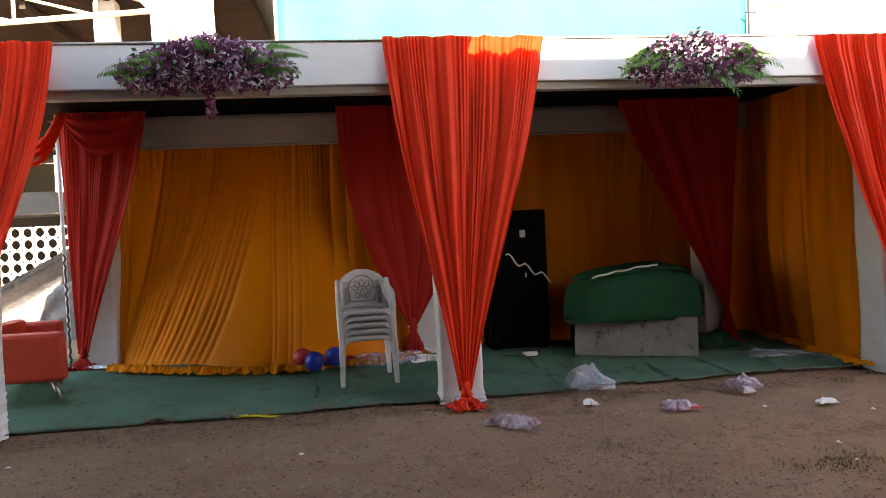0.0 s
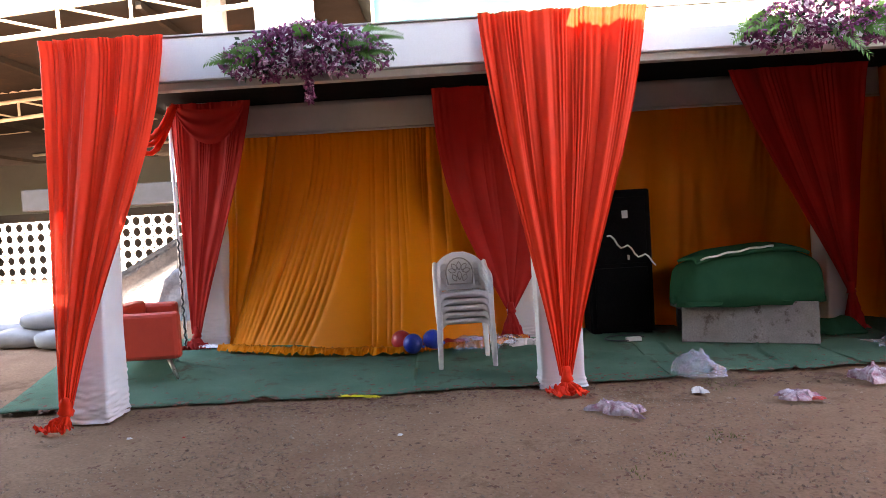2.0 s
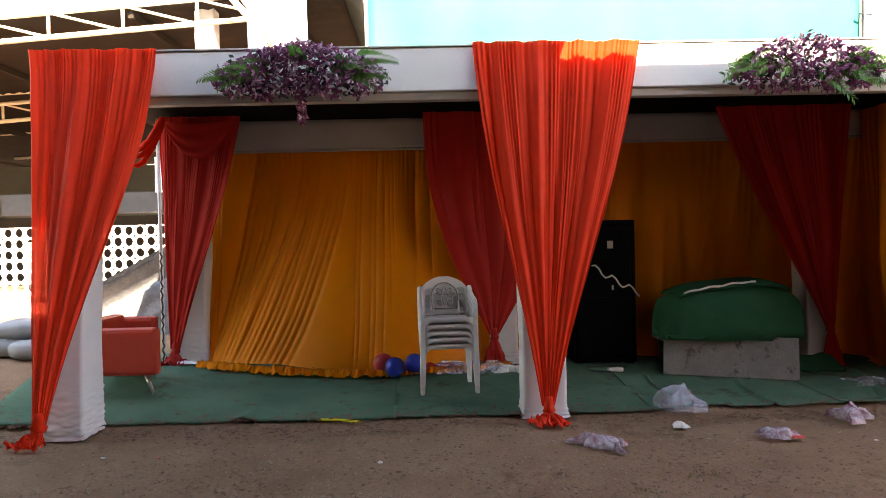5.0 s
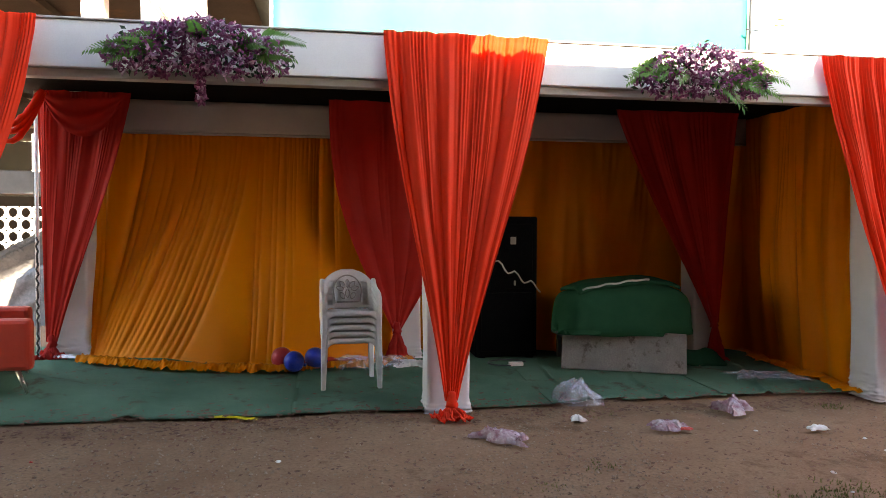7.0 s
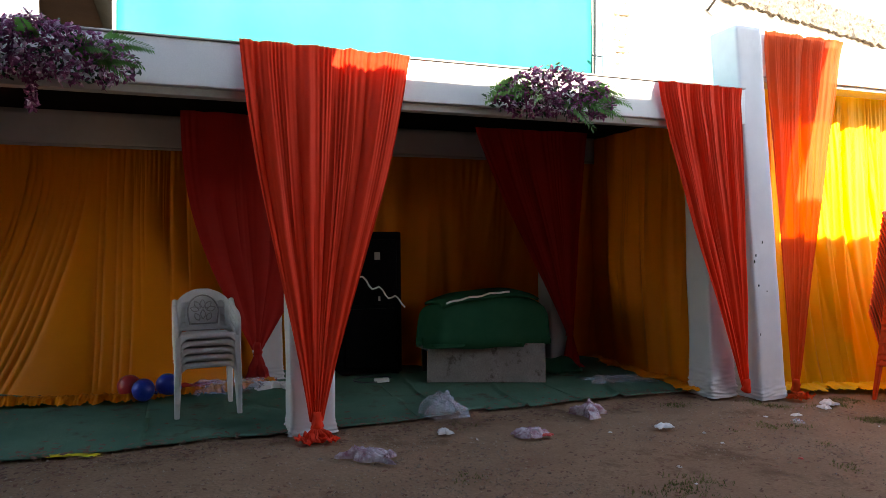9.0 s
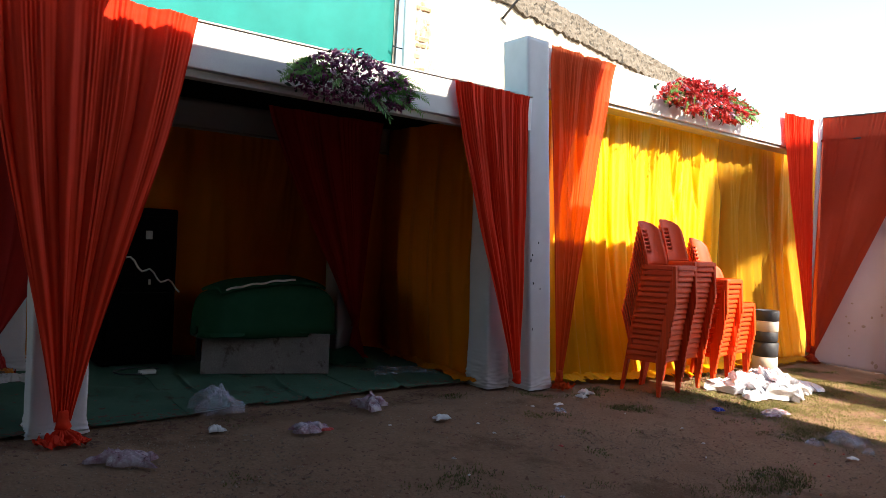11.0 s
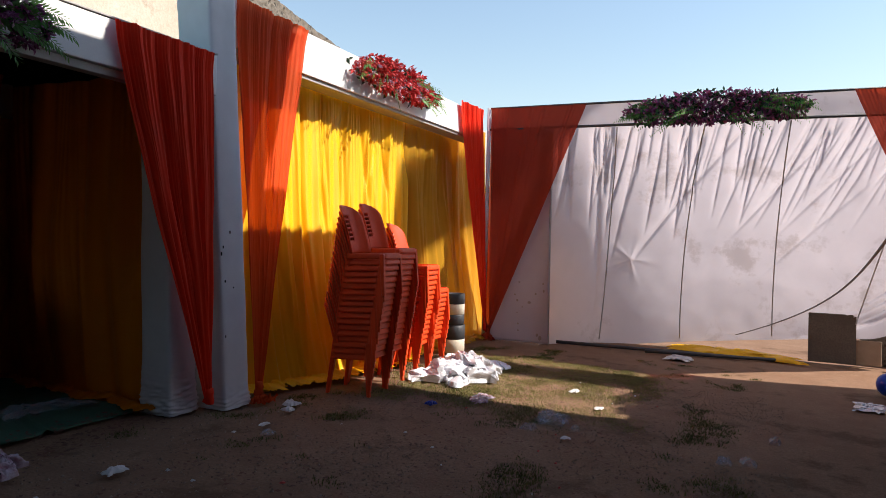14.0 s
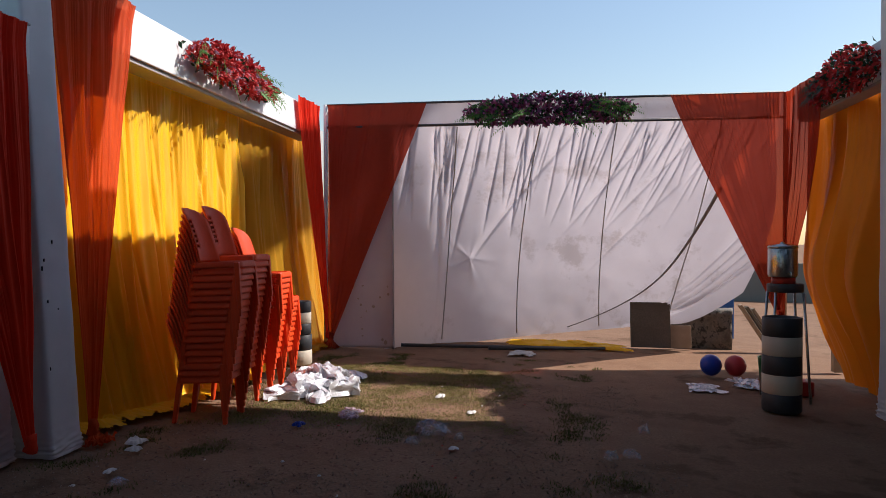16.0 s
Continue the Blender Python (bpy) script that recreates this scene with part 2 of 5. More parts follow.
def tube(bm, points, radius, sides=8, taper=None):
    """A round bar along points."""
    pts = [Vector(p) for p in points]
    rings = []
    for i, p in enumerate(pts):
        d = (pts[min(i + 1, len(pts) - 1)] - pts[max(i - 1, 0)]).normalized()
        u = d.orthogonal().normalized()
        if i and abs(u.dot(rings[-1][1])) < 0.99:
            u = (rings[-1][1] - d * rings[-1][1].dot(d)).normalized()
        w = d.cross(u)
        r = radius if taper is None else radius + (taper - radius) * i / (len(pts) - 1)
        rings.append(([bm.verts.new(p + r * (u * math.cos(a) + w * math.sin(a))) for a in (2 * math.pi * k / sides for k in range(sides))], u))
    for (a, _), (b, _) in zip(rings, rings[1:]):
        for k in range(sides):
            bm.faces.new((a[k], a[(k + 1) % sides], b[(k + 1) % sides], b[k]))
    bm.faces.new(rings[0][0][::-1])
    bm.faces.new(rings[-1][0])
    return smooth(bm)


def lathe(bm, profile, centre, sides=24):
    """A turned shape from (radius, height) pairs."""
    cx, cy, cz = centre
    rings = [[bm.verts.new((cx + r * math.cos(a), cy + r * math.sin(a), cz + h)) for a in (2 * math.pi * k / sides for k in range(sides))] for r, h in profile]
    for a, b in zip(rings, rings[1:]):
        for k in range(sides):
            bm.faces.new((a[k], a[(k + 1) % sides], b[(k + 1) % sides], b[k]))
    bm.faces.new(rings[0][::-1])
    bm.faces.new(rings[-1])
    return smooth(bm)


def sheet(bm, nu, nv, place, thick=0.0):
    """A surface place(u, v) over the unit square; thick closes it into a slab."""
    g = [[bm.verts.new(place(i / nu, j / nv)) for i in range(nu + 1)] for j in range(nv + 1)]
    fs = [bm.faces.new((g[j][i], g[j][i + 1], g[j + 1][i + 1], g[j + 1][i])) for j in range(nv) for i in range(nu)]
    smooth(bm)
    if thick:
        bm.normal_update()
        bmesh.ops.solidify(bm, geom=fs, thickness=thick)
    return bm


def fold(s, seed, n=9.0):
    """Uneven pleats across s: broad soft waves cut by narrow creases of varying depth."""
    rng = random.Random(seed)
    v = 0.0
    for k in range(3):
        f = n * (0.35, 0.7, 1.25)[k] * rng.uniform(0.85, 1.15)
        v += (0.55, 0.42, 0.22)[k] * math.sin(6.2832 * (f * s + rng.random() + 0.12 * noise.noise(Vector((s * n * 0.5, seed, k)))))
    for k in range(4):
        f = n * (0.55, 0.95, 1.6, 2.7)[k] * rng.uniform(0.85, 1.15)
        ph = rng.random()
        gate = max(0.0, 0.25 + 1.3 * noise.noise(Vector((s * n * 0.6, seed * 1.7 + 3.1 * k, 2.5))))
        v -= gate * (1.0 - abs(math.sin(math.pi * (f * s + ph)))) ** 5 * (0.9, 0.8, 0.6, 0.4)[k]
    return v


def ripple(seed, pleats, rows, lean=0.05, fine=0.35):
    """Relief of hung cloth as a function of (s, t): soft waves, long sharp creases that start and end
    at different heights, and close gathers along the top edge."""
    rng_ = np.random.default_rng(seed)
    wide = 1400
    s_ = np.linspace(-0.05, 1.05, wide)[None, :]
    t_ = np.linspace(0, 1, rows + 1)[:, None]
    d = np.zeros((rows + 1, wide))
    for f in (0.22, 0.4, 0.75):
        d += 0.4 * np.sin(6.2832 * (pleats * f * rng_.uniform(0.85, 1.15) * s_ + rng_.random() + 0.25 * np.sin(3 * t_ + rng_.uniform(0, 6))))
    for _ in range(int(pleats * 1.7)):
        at, tilt = rng_.uniform(-0.03, 1.03), rng_.normal(0, lean)
        width = rng_.uniform(0.10, 0.38) / pleats
        start, end = max(0.0, rng_.uniform(-0.5, 0.5)), min(1.0, rng_.uniform(0.55, 1.6))
        hold = np.clip((t_ - start) / 0.12 + (start <= 0), 0, 1) * np.clip((end - t_) / 0.15 + (end >= 1), 0, 1)
        x = (s_ - at - tilt * (t_ - start) - 0.008 * np.sin(5 * t_ + 9 * at)) / width
        d -= rng_.uniform(0.35, 1.1) * hold * np.where(x < 0, np.exp(x * 0.55), np.exp(-x * 2.2)) * (1.0 if rng_.random() < 0.72 else -0.8)
    gather_ = np.sin(6.2832 * (pleats * 3.1 * s_ + 0.9 * np.sin(17 * s_ + seed)))
    d += fine * gather_ * np.abs(np.sin(23 * s_ + seed)) * np.exp(-t_ / 0.20)

    def at_(s, t):
        q = min(max((s + 0.05) / 1.1, 0.0), 1.0) * (wide - 1)
        i = min(int(q), wide - 2)
        row = d[int(round(min(max(t, 0.0), 1.0) * rows))]
        return float(row[i] + (row[i + 1] - row[i]) * (q - i))

    return at_


def crumple(p, size, amount):
    q = Vector(p) / size
    return Vector((noise.noise(q), noise.noise(q + Vector((17, 3, 9))), noise.noise(q + Vector((5, 31, 2))))) * amount


def swag(name, a, b, tip, seed, material, out, label, tail=True, n=13.0, bow=0.10, amp=0.045, hem=0.02, rows=56, cols=300, tie=0.05, drag=0.0, belly=1.0):
    """A cloth gathered from the top edge a-b down to a knot at tip. out: the way it faces."""
    a, b, tip, out = Vector(a), Vector(b), Vector(tip), Vector(out)
    along = (b - a).normalized()
    obj = thing(name, tip, label, "curtain", "gathered drapes on the frame")
    relief = ripple(seed, n * 0.8, rows, 0.03, 0.5)

    def place(s, t):
        top = a.lerp(b, s)
        bottom = tip + along * (s - 0.5) * tie * 2
        k = t + bow * math.sin(math.pi * t) * (2 * t - 1.6) * 0.7
        p = top.lerp(bottom, max(0.0, min(1.0, k)) ** belly)
        p.z = top.z + (bottom.z - top.z) * t
        w = 1.0 - 0.78 * t
        d = 0.75 * amp * w * (0.55 + 0.45 * min(1.0, t * 5)) * relief(s, t)
        d += 0.012 * noise.noise(Vector((s * 6, t * 5, seed)))
        lip = hem * max(0.0, 1 - t * 22)
        p += out * (d + lip + 0.02) + Vector((0, 0, -0.006 * fold(s, seed + 5, n) * (1 - t)))
        return p

    part("drape", sheet(bmesh.new(), cols, rows, place), material, obj)
    bm = bmesh.new()
    lathe(bm, [(0.035, -0.055), (0.045, -0.03), (0.034, 0.0), (0.036, 0.03), (0.028, 0.07)], tip + out * 0.02, 16)
    for v in bm.verts:
        v.co += crumple(v.co, 0.025, 0.022)
    part("knot", bm, material, obj)
    if tail:
        rng = random.Random(seed)

        def skirt(s, t):
            ang = (s - 0.5) * 2.9
            r = 0.035 + 0.17 * t * (0.8 + 0.55 * noise.noise(Vector((s * 5, 0, seed))) + 0.3 * noise.noise(Vector((s * 14, 0, seed))))
            p = tip + along * (math.sin(ang) * r * (1 - 2.5 * abs(drag)) + drag * t) + out * (0.03 + math.cos(ang) * r * (0.75 - 3 * abs(drag)))
            p.z = tip.z - 0.04 - (tip.z - 0.04 - gz(p.x, p.y) - 0.012) * min(1.0, t * 1.5)
            p.z += 0.07 * abs(noise.noise(Vector((s * 12, t * 3.5, seed)))) * min(1.0, 2 * t) + 0.045 * abs(noise.noise(Vector((s * 26, t * 7, seed + 3)))) * t
            return p + crumple(p, 0.05, 0.03 * t)

        part("tail", sheet(bmesh.new(), 90, 18, skirt), material, obj)
    return obj


def hanging(name, corner, along, width, drop, material, seed, out, folds=16.0, amp=0.04, gather=0.0, pool=0.0, cols=240, rows=80, foot=0.0, bulge=0.0, low=None, folded=None):
    """A flat curtain: top-left corner, the way along its top, its width and drop. gather pulls the folds to the start side at the bottom,
    pool lets the hem lie on the ground, foot pushes the bottom outwards."""
    corner, along, out = Vector(corner), Vector(along).normalized(), Vector(out).normalized()
    relief = folded or ripple(seed, folds, rows, 0.05)

    def place(s, t):
        f = s / (1 - gather * t ** 1.5) if gather >= 0 else 1 - (1 - s) / (1 + gather * t ** 1.5)
        if folded:
            f = s
        d = amp * (0.7 + 0.3 * min(1, t * 3)) * relief(f + 0.012 * noise.noise(Vector((s * 3, t * 2, seed))), t)
        d += 0.03 * noise.noise(Vector((s * 4, t * 3, seed + 9)))
        hgt = min(t / (1 - pool), 1.0) if pool else t
        p = corner + along * width * s + out * (d + foot * t ** 2 * (0.55 + 0.45 * math.sin(math.pi * s)) + bulge * math.sin(math.pi * t) * math.sin(math.pi * s))
        p.z = corner.z - drop * hgt
        if low:
            p.z = max(p.z, low(p.x, p.y) + 0.012)
        if pool and t > 1 - pool:
            k = (t - 1 + pool) / pool
            p += out * (0.24 * k * (0.8 + 0.5 * noise.noise(Vector((s * 5, 1, seed)))) + 0.03 * fold(s * 2.0, seed + 6, folds) * k)
            p.z = gz(p.x, p.y) + 0.03 + 0.045 * abs(noise.noise(Vector((s * folds * 2.2 + 2 * k, k * 2.6, seed)))) + 0.035 * abs(noise.noise(Vector((s * folds * 5, k * 5, seed + 3)))) + 0.03 * math.sin(math.pi * k)
        return p

    return sheet(bmesh.new(), cols, rows, place)


def pillar(name, x0, x1, y0, y1, z1, seed, label, lean=(0.0, 0.0), wrinkle=0.5):
    """A post boxed in with white cloth, wrinkled towards its foot."""
    base = gz((x0 + x1) / 2, (y0 + y1) / 2)
    obj = thing(name, ((x0 + x1) / 2, (y0 + y1) / 2, base), label, "pillar", "white wrapped pillars")
    bm = bmesh.new()
    around = [(x0, y0), (x1, y0), (x1, y1), (x0, y1)]
    edge = 12
    ring = []
    for k in range(4):
        (ax, ay), (bx, by) = around[k], around[(k + 1) % 4]
        ring += [(ax + (bx - ax) * i / edge, ay + (by - ay) * i / edge) for i in range(edge)]
    cx, cy = (x0 + x1) / 2, (y0 + y1) / 2
    rows = 150
    rings = []
    for j in range(rows + 1):
        t = (j / rows) ** 1.5
        z = base + 0.004 + (z1 - base) * t
        row = []
        for i, (x, y) in enumerate(ring):
            h = z - base
            near = max(0.0, 1 - h / wrinkle)
            w = near * (0.034 * abs(noise.noise(Vector((x * 5 + y * 5, 9 * (x - y), h * 34 + 3 * x + seed)))) + 0.0034 * math.sin(150 * h + 11.0 * noise.noise(Vector((x * 5, y * 5, seed))) + 6 * noise.noise(Vector((h * 12, seed, 2)))) + 0.012 * near) + 0.008 * noise.noise(Vector((x * 5, y * 5, z * 2 + seed)))
            top = max(0.0, (h - (z1 - base) + 0.7) / 0.7)
            w += 0.012 * top * abs(noise.noise(Vector((26 * (x + y) + 9 * h, seed, 3 * h))))
            corner = 1.0 - 0.03 * (1 if i % edge == 0 else 0)
            k = corner * (1 + w / max(0.17, 0.1))
            row.append(bm.verts.new((cx + (x - cx) * k + lean[0] * h, cy + (y - cy) * k + lean[1] * h, z)))
        rings.append(row)
    m = len(ring)
    for a, b in zip(rings, rings[1:]):
        for k in range(m):
            bm.faces.new((a[k], a[(k + 1) % m], b[(k + 1) % m], b[k]))
    bm.faces.new(rings[-1])
    part("cloth_wrap", smooth(bm), M_WHITECLOTH, obj)
    return obj


# ---- ground ----
def ground_sheet():
    xs = [-900, -300, -90, -40, -20] + [-12 + 0.25 * i for i in range(121)] + [25, 45, 100, 300, 900]
    ys = [-900, -300, -90, -40, -16] + [-6 + 0.25 * i for i in range(73)] + [16, 30, 60, 150, 400, 900]
    bm = bmesh.new()

    def h(x, y):
        z = gz(max(-14, min(22, x)), max(-10, min(16, y)))
        z += 0.018 * noise.noise(Vector((x * 0.5, y * 0.5, 1))) + 0.009 * noise.noise(Vector((x * 2.1, y * 2.1, 4)))
        return z - 0.012

    g = [[bm.verts.new((x, y, h(x, y))) for x in xs] for y in ys]
    for j in range(len(ys) - 1):
        for i in range(len(xs) - 1):
            bm.faces.new((g[j][i], g[j][i + 1], g[j + 1][i + 1], g[j + 1][i]))
    return solo("ground", smooth(bm), M_DIRT, "trodden brown earth yard with sparse grass", "ground", "structure")


ground_sheet()

# ---- stall of two bays ----
bm = bmesh.new()
box(bm, -3.80, 4.40, 5.53, 5.62, 2.61, 2.95, 0.008)
beam = solo("beam_1", bm, M_BOARD, "white fascia beam over the open stall", "beam", "structure")
part("trim", box(bmesh.new(), -3.78, 4.36, 5.56, 5.66, 2.545, 2.607, 0.006), M_TRIM, beam, "grey strip under the fascia")
part("top_edge", box(bmesh.new(), -3.80, 4.40, 5.52, 5.60, 2.953, 2.968, 0.004), M_TRIM, beam)
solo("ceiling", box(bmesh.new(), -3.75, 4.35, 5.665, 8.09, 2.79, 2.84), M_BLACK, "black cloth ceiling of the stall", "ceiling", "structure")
solo("roof_edge", box(bmesh.new(), -3.78, 4.38, 5.63, 8.3, 2.945, 2.965), M_GREY_CLOTH, "grey cloth roof of the stall", "roof", "structure")
solo("wall_back", box(bmesh.new(), -3.6, 4.35, 8.10, 8.16, -0.1, 2.94), M_GREY_CLOTH, "grey cloth back wall of the stall", "wall", "structure")
solo("wall_side", box(bmesh.new(), 4.36, 4.42, 5.99, 8.09, -0.1, 2.94), M_GREY_CLOTH, "grey cloth side wall of the stall", "wall", "structure")

def swept_relief(rows):
    """Folds fanning from the head of the curtain to its lower corner, straight ones beside them and fine gathers."""
    rng_ = np.random.default_rng(17)
    wide = 1400
    s_ = np.linspace(0, 1, wide)[None, :]
    t_ = np.linspace(0, 1, rows + 1)[:, None]
    d = 0.25 * np.sin(9 * s_ + 1.5 * t_) + 0.12 * np.sin(31 * s_ + 2 * t_)

    def add(line, t0, t1, width, depth):
        x = (s_ - line) / width
        hold = np.clip((t_ - t0) / 0.15 + (t0 <= 0), 0, 1) * np.clip((t1 - t_) / 0.18, 0, 1)
        return -depth * hold * np.where(x < 0, np.exp(x * 0.5), np.exp(-x * 1.8))

    for k in range(17):
        q = k / 16
        s0, s1, t1 = 0.15 + 0.32 * q + rng_.normal(0, 0.006), 0.005 + 0.22 * q ** 1.5, 0.90 + 0.10 * q
        d += add(s0 - (s0 - s1) * (t_ / t1) ** (1.25 + 0.6 * q), rng_.uniform(-0.1, 0.25), t1, rng_.uniform(0.005, 0.011), rng_.uniform(0.45, 1.1))
    for s0, t0, t1 in ((0.505, 0.1, 0.97), (0.520, 0.0, 0.90), (0.555, 0.15, 0.98), (0.572, 0.0, 0.95), (0.60, 0.1, 0.98), (0.02, 0.0, 1.0), (0.035, 0.1, 1.0)):
        d += add(s0 - 0.018 * t_ * t_, t0, t1, rng_.uniform(0.004, 0.008), rng_.uniform(0.35, 0.7))
    for k in range(26):
        d += add(rng_.uniform(0.60, 1.0) + 0.0 * t_, -0.1, rng_.uniform(0.25, 0.75), rng_.uniform(0.004, 0.008), rng_.uniform(0.2, 0.6))
    d += 0.22 * np.sin(6.2832 * (55 * s_ + np.sin(19 * s_))) * np.exp(-t_ / 0.07)

    def at_(s, t):
        return float(d[int(round(min(max(t, 0.0), 1.0) * rows)), int(min(max(s, 0.0), 1.0) * (wide - 1))])

    return at_


c = thing("yellow_curtain", (-1.6, 7.7, gz(-1.6, 7.7)), "golden satin curtain swept in diagonal folds, hem pooling on the mat", "curtain", "golden curtains")
part("cloth", hanging("cloth", (-3.15, 7.82, 2.47), (1, 0, 0), 3.2, 2.5, M_YELLOW, 3, (0, -1, 0), folds=19, amp=0.042, pool=0.06, foot=0.98, bulge=0.07, cols=560, rows=120, folded=swept_relief(120)), M_YELLOW, c)
c = thing("yellow_curtain", (2.0, 7.8, gz(2.0, 7.8)), "golden satin curtain in the dark bay behind the carpet pile", "curtain", "golden curtains")
part("cloth", hanging("cloth", (0.05, 7.86, 2.49), (1, 0, 0), 4.2, 2.6, M_YELLOW, 8, (0, -1, 0), folds=12, amp=0.045, gather=0.1, low=gz, foot=0.1), M_YELLOW, c)
c = thing("yellow_curtain", (4.15, 6.9, gz(4.15, 6.9)), "golden satin curtain closing the side of the stall", "curtain", "golden curtains")
part("cloth", hanging("cloth", (4.16, 7.9, 2.785), (0, -1, 0), 2.1, 3.0, M_YELLOW, 12, (-1, 0, 0), folds=7, amp=0.055, gather=-0.2, pool=0.06, foot=-0.02, bulge=0.06), M_YELLOW, c)
for nm, x0, x1, z0 in (("valance", -3.2, 0.1, 2.44), ("valance", 0.1, 4.1, 2.47)):
    def val(s, t, x0=x0, x1=x1, z0=z0):
        return (x0 + (x1 - x0) * s, 7.76 - 0.01 * fold(s, 4, 7), 2.785 + (z0 - 2.785) * t)
    band = solo(nm, sheet(bmesh.new(), 60, 6, val, 0.006), M_GREY_CLOTH, "grey white cloth band above the golden curtain", "valance")
    part("hem", sheet(bmesh.new(), 60, 2, lambda s, t: (x0 + (x1 - x0) * s, 7.752 - 0.01 * fold(s, 4, 7), z0 + 0.022 - 0.03 * t), 0.006), M_TRIM, band, "stitched grey hem")

pillar("front_pillar", -3.45, -3.18, 4.85, 5.17, 2.54, 2, "white cloth wrapped pillar, creased at its foot, beside the red sofa", lean=(-0.11, 0.30))
pillar("front_pillar", -0.05, 0.29, 5.42, 5.70, 2.54, 5, "white cloth wrapped pillar behind the orange drape", lean=(0.0, 0.06), wrinkle=0.12)
pillar("front_pillar", 4.08, 4.38, 5.66, 5.98, 2.54, 7, "white cloth wrapped pillar at the end of the stall", lean=(-0.02, 0.01))
tall = pillar("tall_pillar", 4.52, 4.84, 5.47, 5.84, 3.60, 9, "tall white cloth wrapped pillar between the two frames", lean=(-0.045, 0.035), wrinkle=0.22)
rng = random.Random(91)
for k in range(6):
    h, dx, ln = rng.uniform(0.55, 1.6), rng.uniform(-0.03, 0.12), rng.uniform(0.01, 0.032)
    x, y, z = 4.56 + dx - 0.045 * h, 5.468 + 0.035 * h, gz(4.7, 5.6) + h
    bm = box(bmesh.new(), x, x + rng.uniform(0.003, 0.008), y - 0.008, y + 0.02, z, z + ln, 0.002)
    part("tear", bm, M_CHARCOAL, tall, "small dark tear in the cloth")
pillar("back_pillar", -3.46, -3.14, 7.42, 7.74, 2.78, 11, "white wrapped rear pillar with creased cloth at its foot")
pillar("back_pillar", -0.14, 0.16, 7.42, 7.74, 2.78, 13, "white wrapped rear pillar between the golden curtains", wrinkle=0.2)
pillar("back_pillar", 3.28, 3.58, 7.42, 7.74, 2.78, 15, "white wrapped rear pillar in the dark corner", wrinkle=0.2)

swag("orange_drape", (-3.81, 5.50, 2.97), (-2.83, 5.50, 2.96), (-3.39, 4.73, gz(-3.39, 4.73) + 0.16), 21, M_ORANGE, (0, -1, 0), "orange satin drape gathered to a knot at the pillar foot", bow=0.13, drag=-0.08)
swag("orange_drape", (-0.39, 5.50, 2.97), (0.92, 5.50, 2.96), (0.115, 5.30, 0.16), 22, M_ORANGE, (0, -1, 0), "bright orange satin drape gathered in front of the middle pillar", bow=0.14)
swag("orange_drape", (3.31, 5.50, 2.94), (4.28, 5.50, 2.94), (4.38, 5.55, gz(4.4, 5.5) + 0.14), 23, M_ORANGE, (0, -1, 0), "orange satin drape beside the tall white pillar", bow=0.05, tail=False)
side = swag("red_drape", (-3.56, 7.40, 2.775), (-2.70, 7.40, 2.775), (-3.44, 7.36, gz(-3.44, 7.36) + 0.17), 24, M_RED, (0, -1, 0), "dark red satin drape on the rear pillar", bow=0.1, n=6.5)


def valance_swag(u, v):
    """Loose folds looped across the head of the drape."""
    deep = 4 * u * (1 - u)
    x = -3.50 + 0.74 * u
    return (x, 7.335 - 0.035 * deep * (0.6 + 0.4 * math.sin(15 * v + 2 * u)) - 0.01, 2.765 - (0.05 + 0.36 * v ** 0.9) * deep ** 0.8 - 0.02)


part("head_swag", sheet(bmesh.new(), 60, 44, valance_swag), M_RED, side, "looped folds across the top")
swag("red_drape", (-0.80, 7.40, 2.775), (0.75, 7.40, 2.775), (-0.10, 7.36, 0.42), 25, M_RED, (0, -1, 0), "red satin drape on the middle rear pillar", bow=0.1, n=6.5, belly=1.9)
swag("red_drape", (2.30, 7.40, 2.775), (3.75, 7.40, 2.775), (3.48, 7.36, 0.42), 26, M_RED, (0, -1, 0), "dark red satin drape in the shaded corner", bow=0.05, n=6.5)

# ---- frame with the yellow curtain ----
beam = solo("beam_2", box(bmesh.new(), 4.88, 11.12, 5.80, 5.88, 3.18, 3.63, 0.008), M_BOARD, "white fascia beam over the yellow curtain", "beam", "structure")
part("trim", box(bmesh.new(), 4.9, 11.1, 5.83, 6.10, 3.135, 3.177, 0.006), M_TRIM, beam, "grey underside strip")
c = thing("yellow_curtain", (7.8, 6.0, gz(7.8, 6.0)), "bright yellow satin curtain lit by the sun", "curtain", "yellow curtains in the yard")
part("cloth", hanging("cloth", (4.9, 6.16, 3.50), (1, 0, 0), 4.1, 3.64, M_LEMON, 31, (0, -1, 0), folds=30, amp=0.055, gather=0.12, pool=0.05, foot=0.58, cols=420), M_LEMON, c)
c = thing("yellow_curtain", (9.9, 6.1, gz(9.9, 6.1)), "thin yellow curtain with gaps beside the corner", "curtain", "yellow curtains in the yard")
part("cloth", hanging("cloth", (8.94, 6.175, 3.50), (1, 0, 0), 3.5, 3.76, M_LEMON, 33, (0, -1, 0), folds=16, amp=0.05, gather=0.05, pool=0.05, foot=0.45, cols=300), M_THINYELLOW, c)
solo("wall_north", box(bmesh.new(), 4.9, 13.0, 6.32, 6.38, -0.5, 3.6), M_GREY_CLOTH, "pale cloth behind the yellow curtain", "wall", "structure")
swag("orange_drape", (4.86, 5.77, 3.64), (5.97, 5.77, 3.63), (4.95, 5.48, gz(4.95, 5.5) + 0.12), 27, M_VOILE, (0, -1, 0), "orange satin drape falling beside the tall white pillar", bow=0.03)
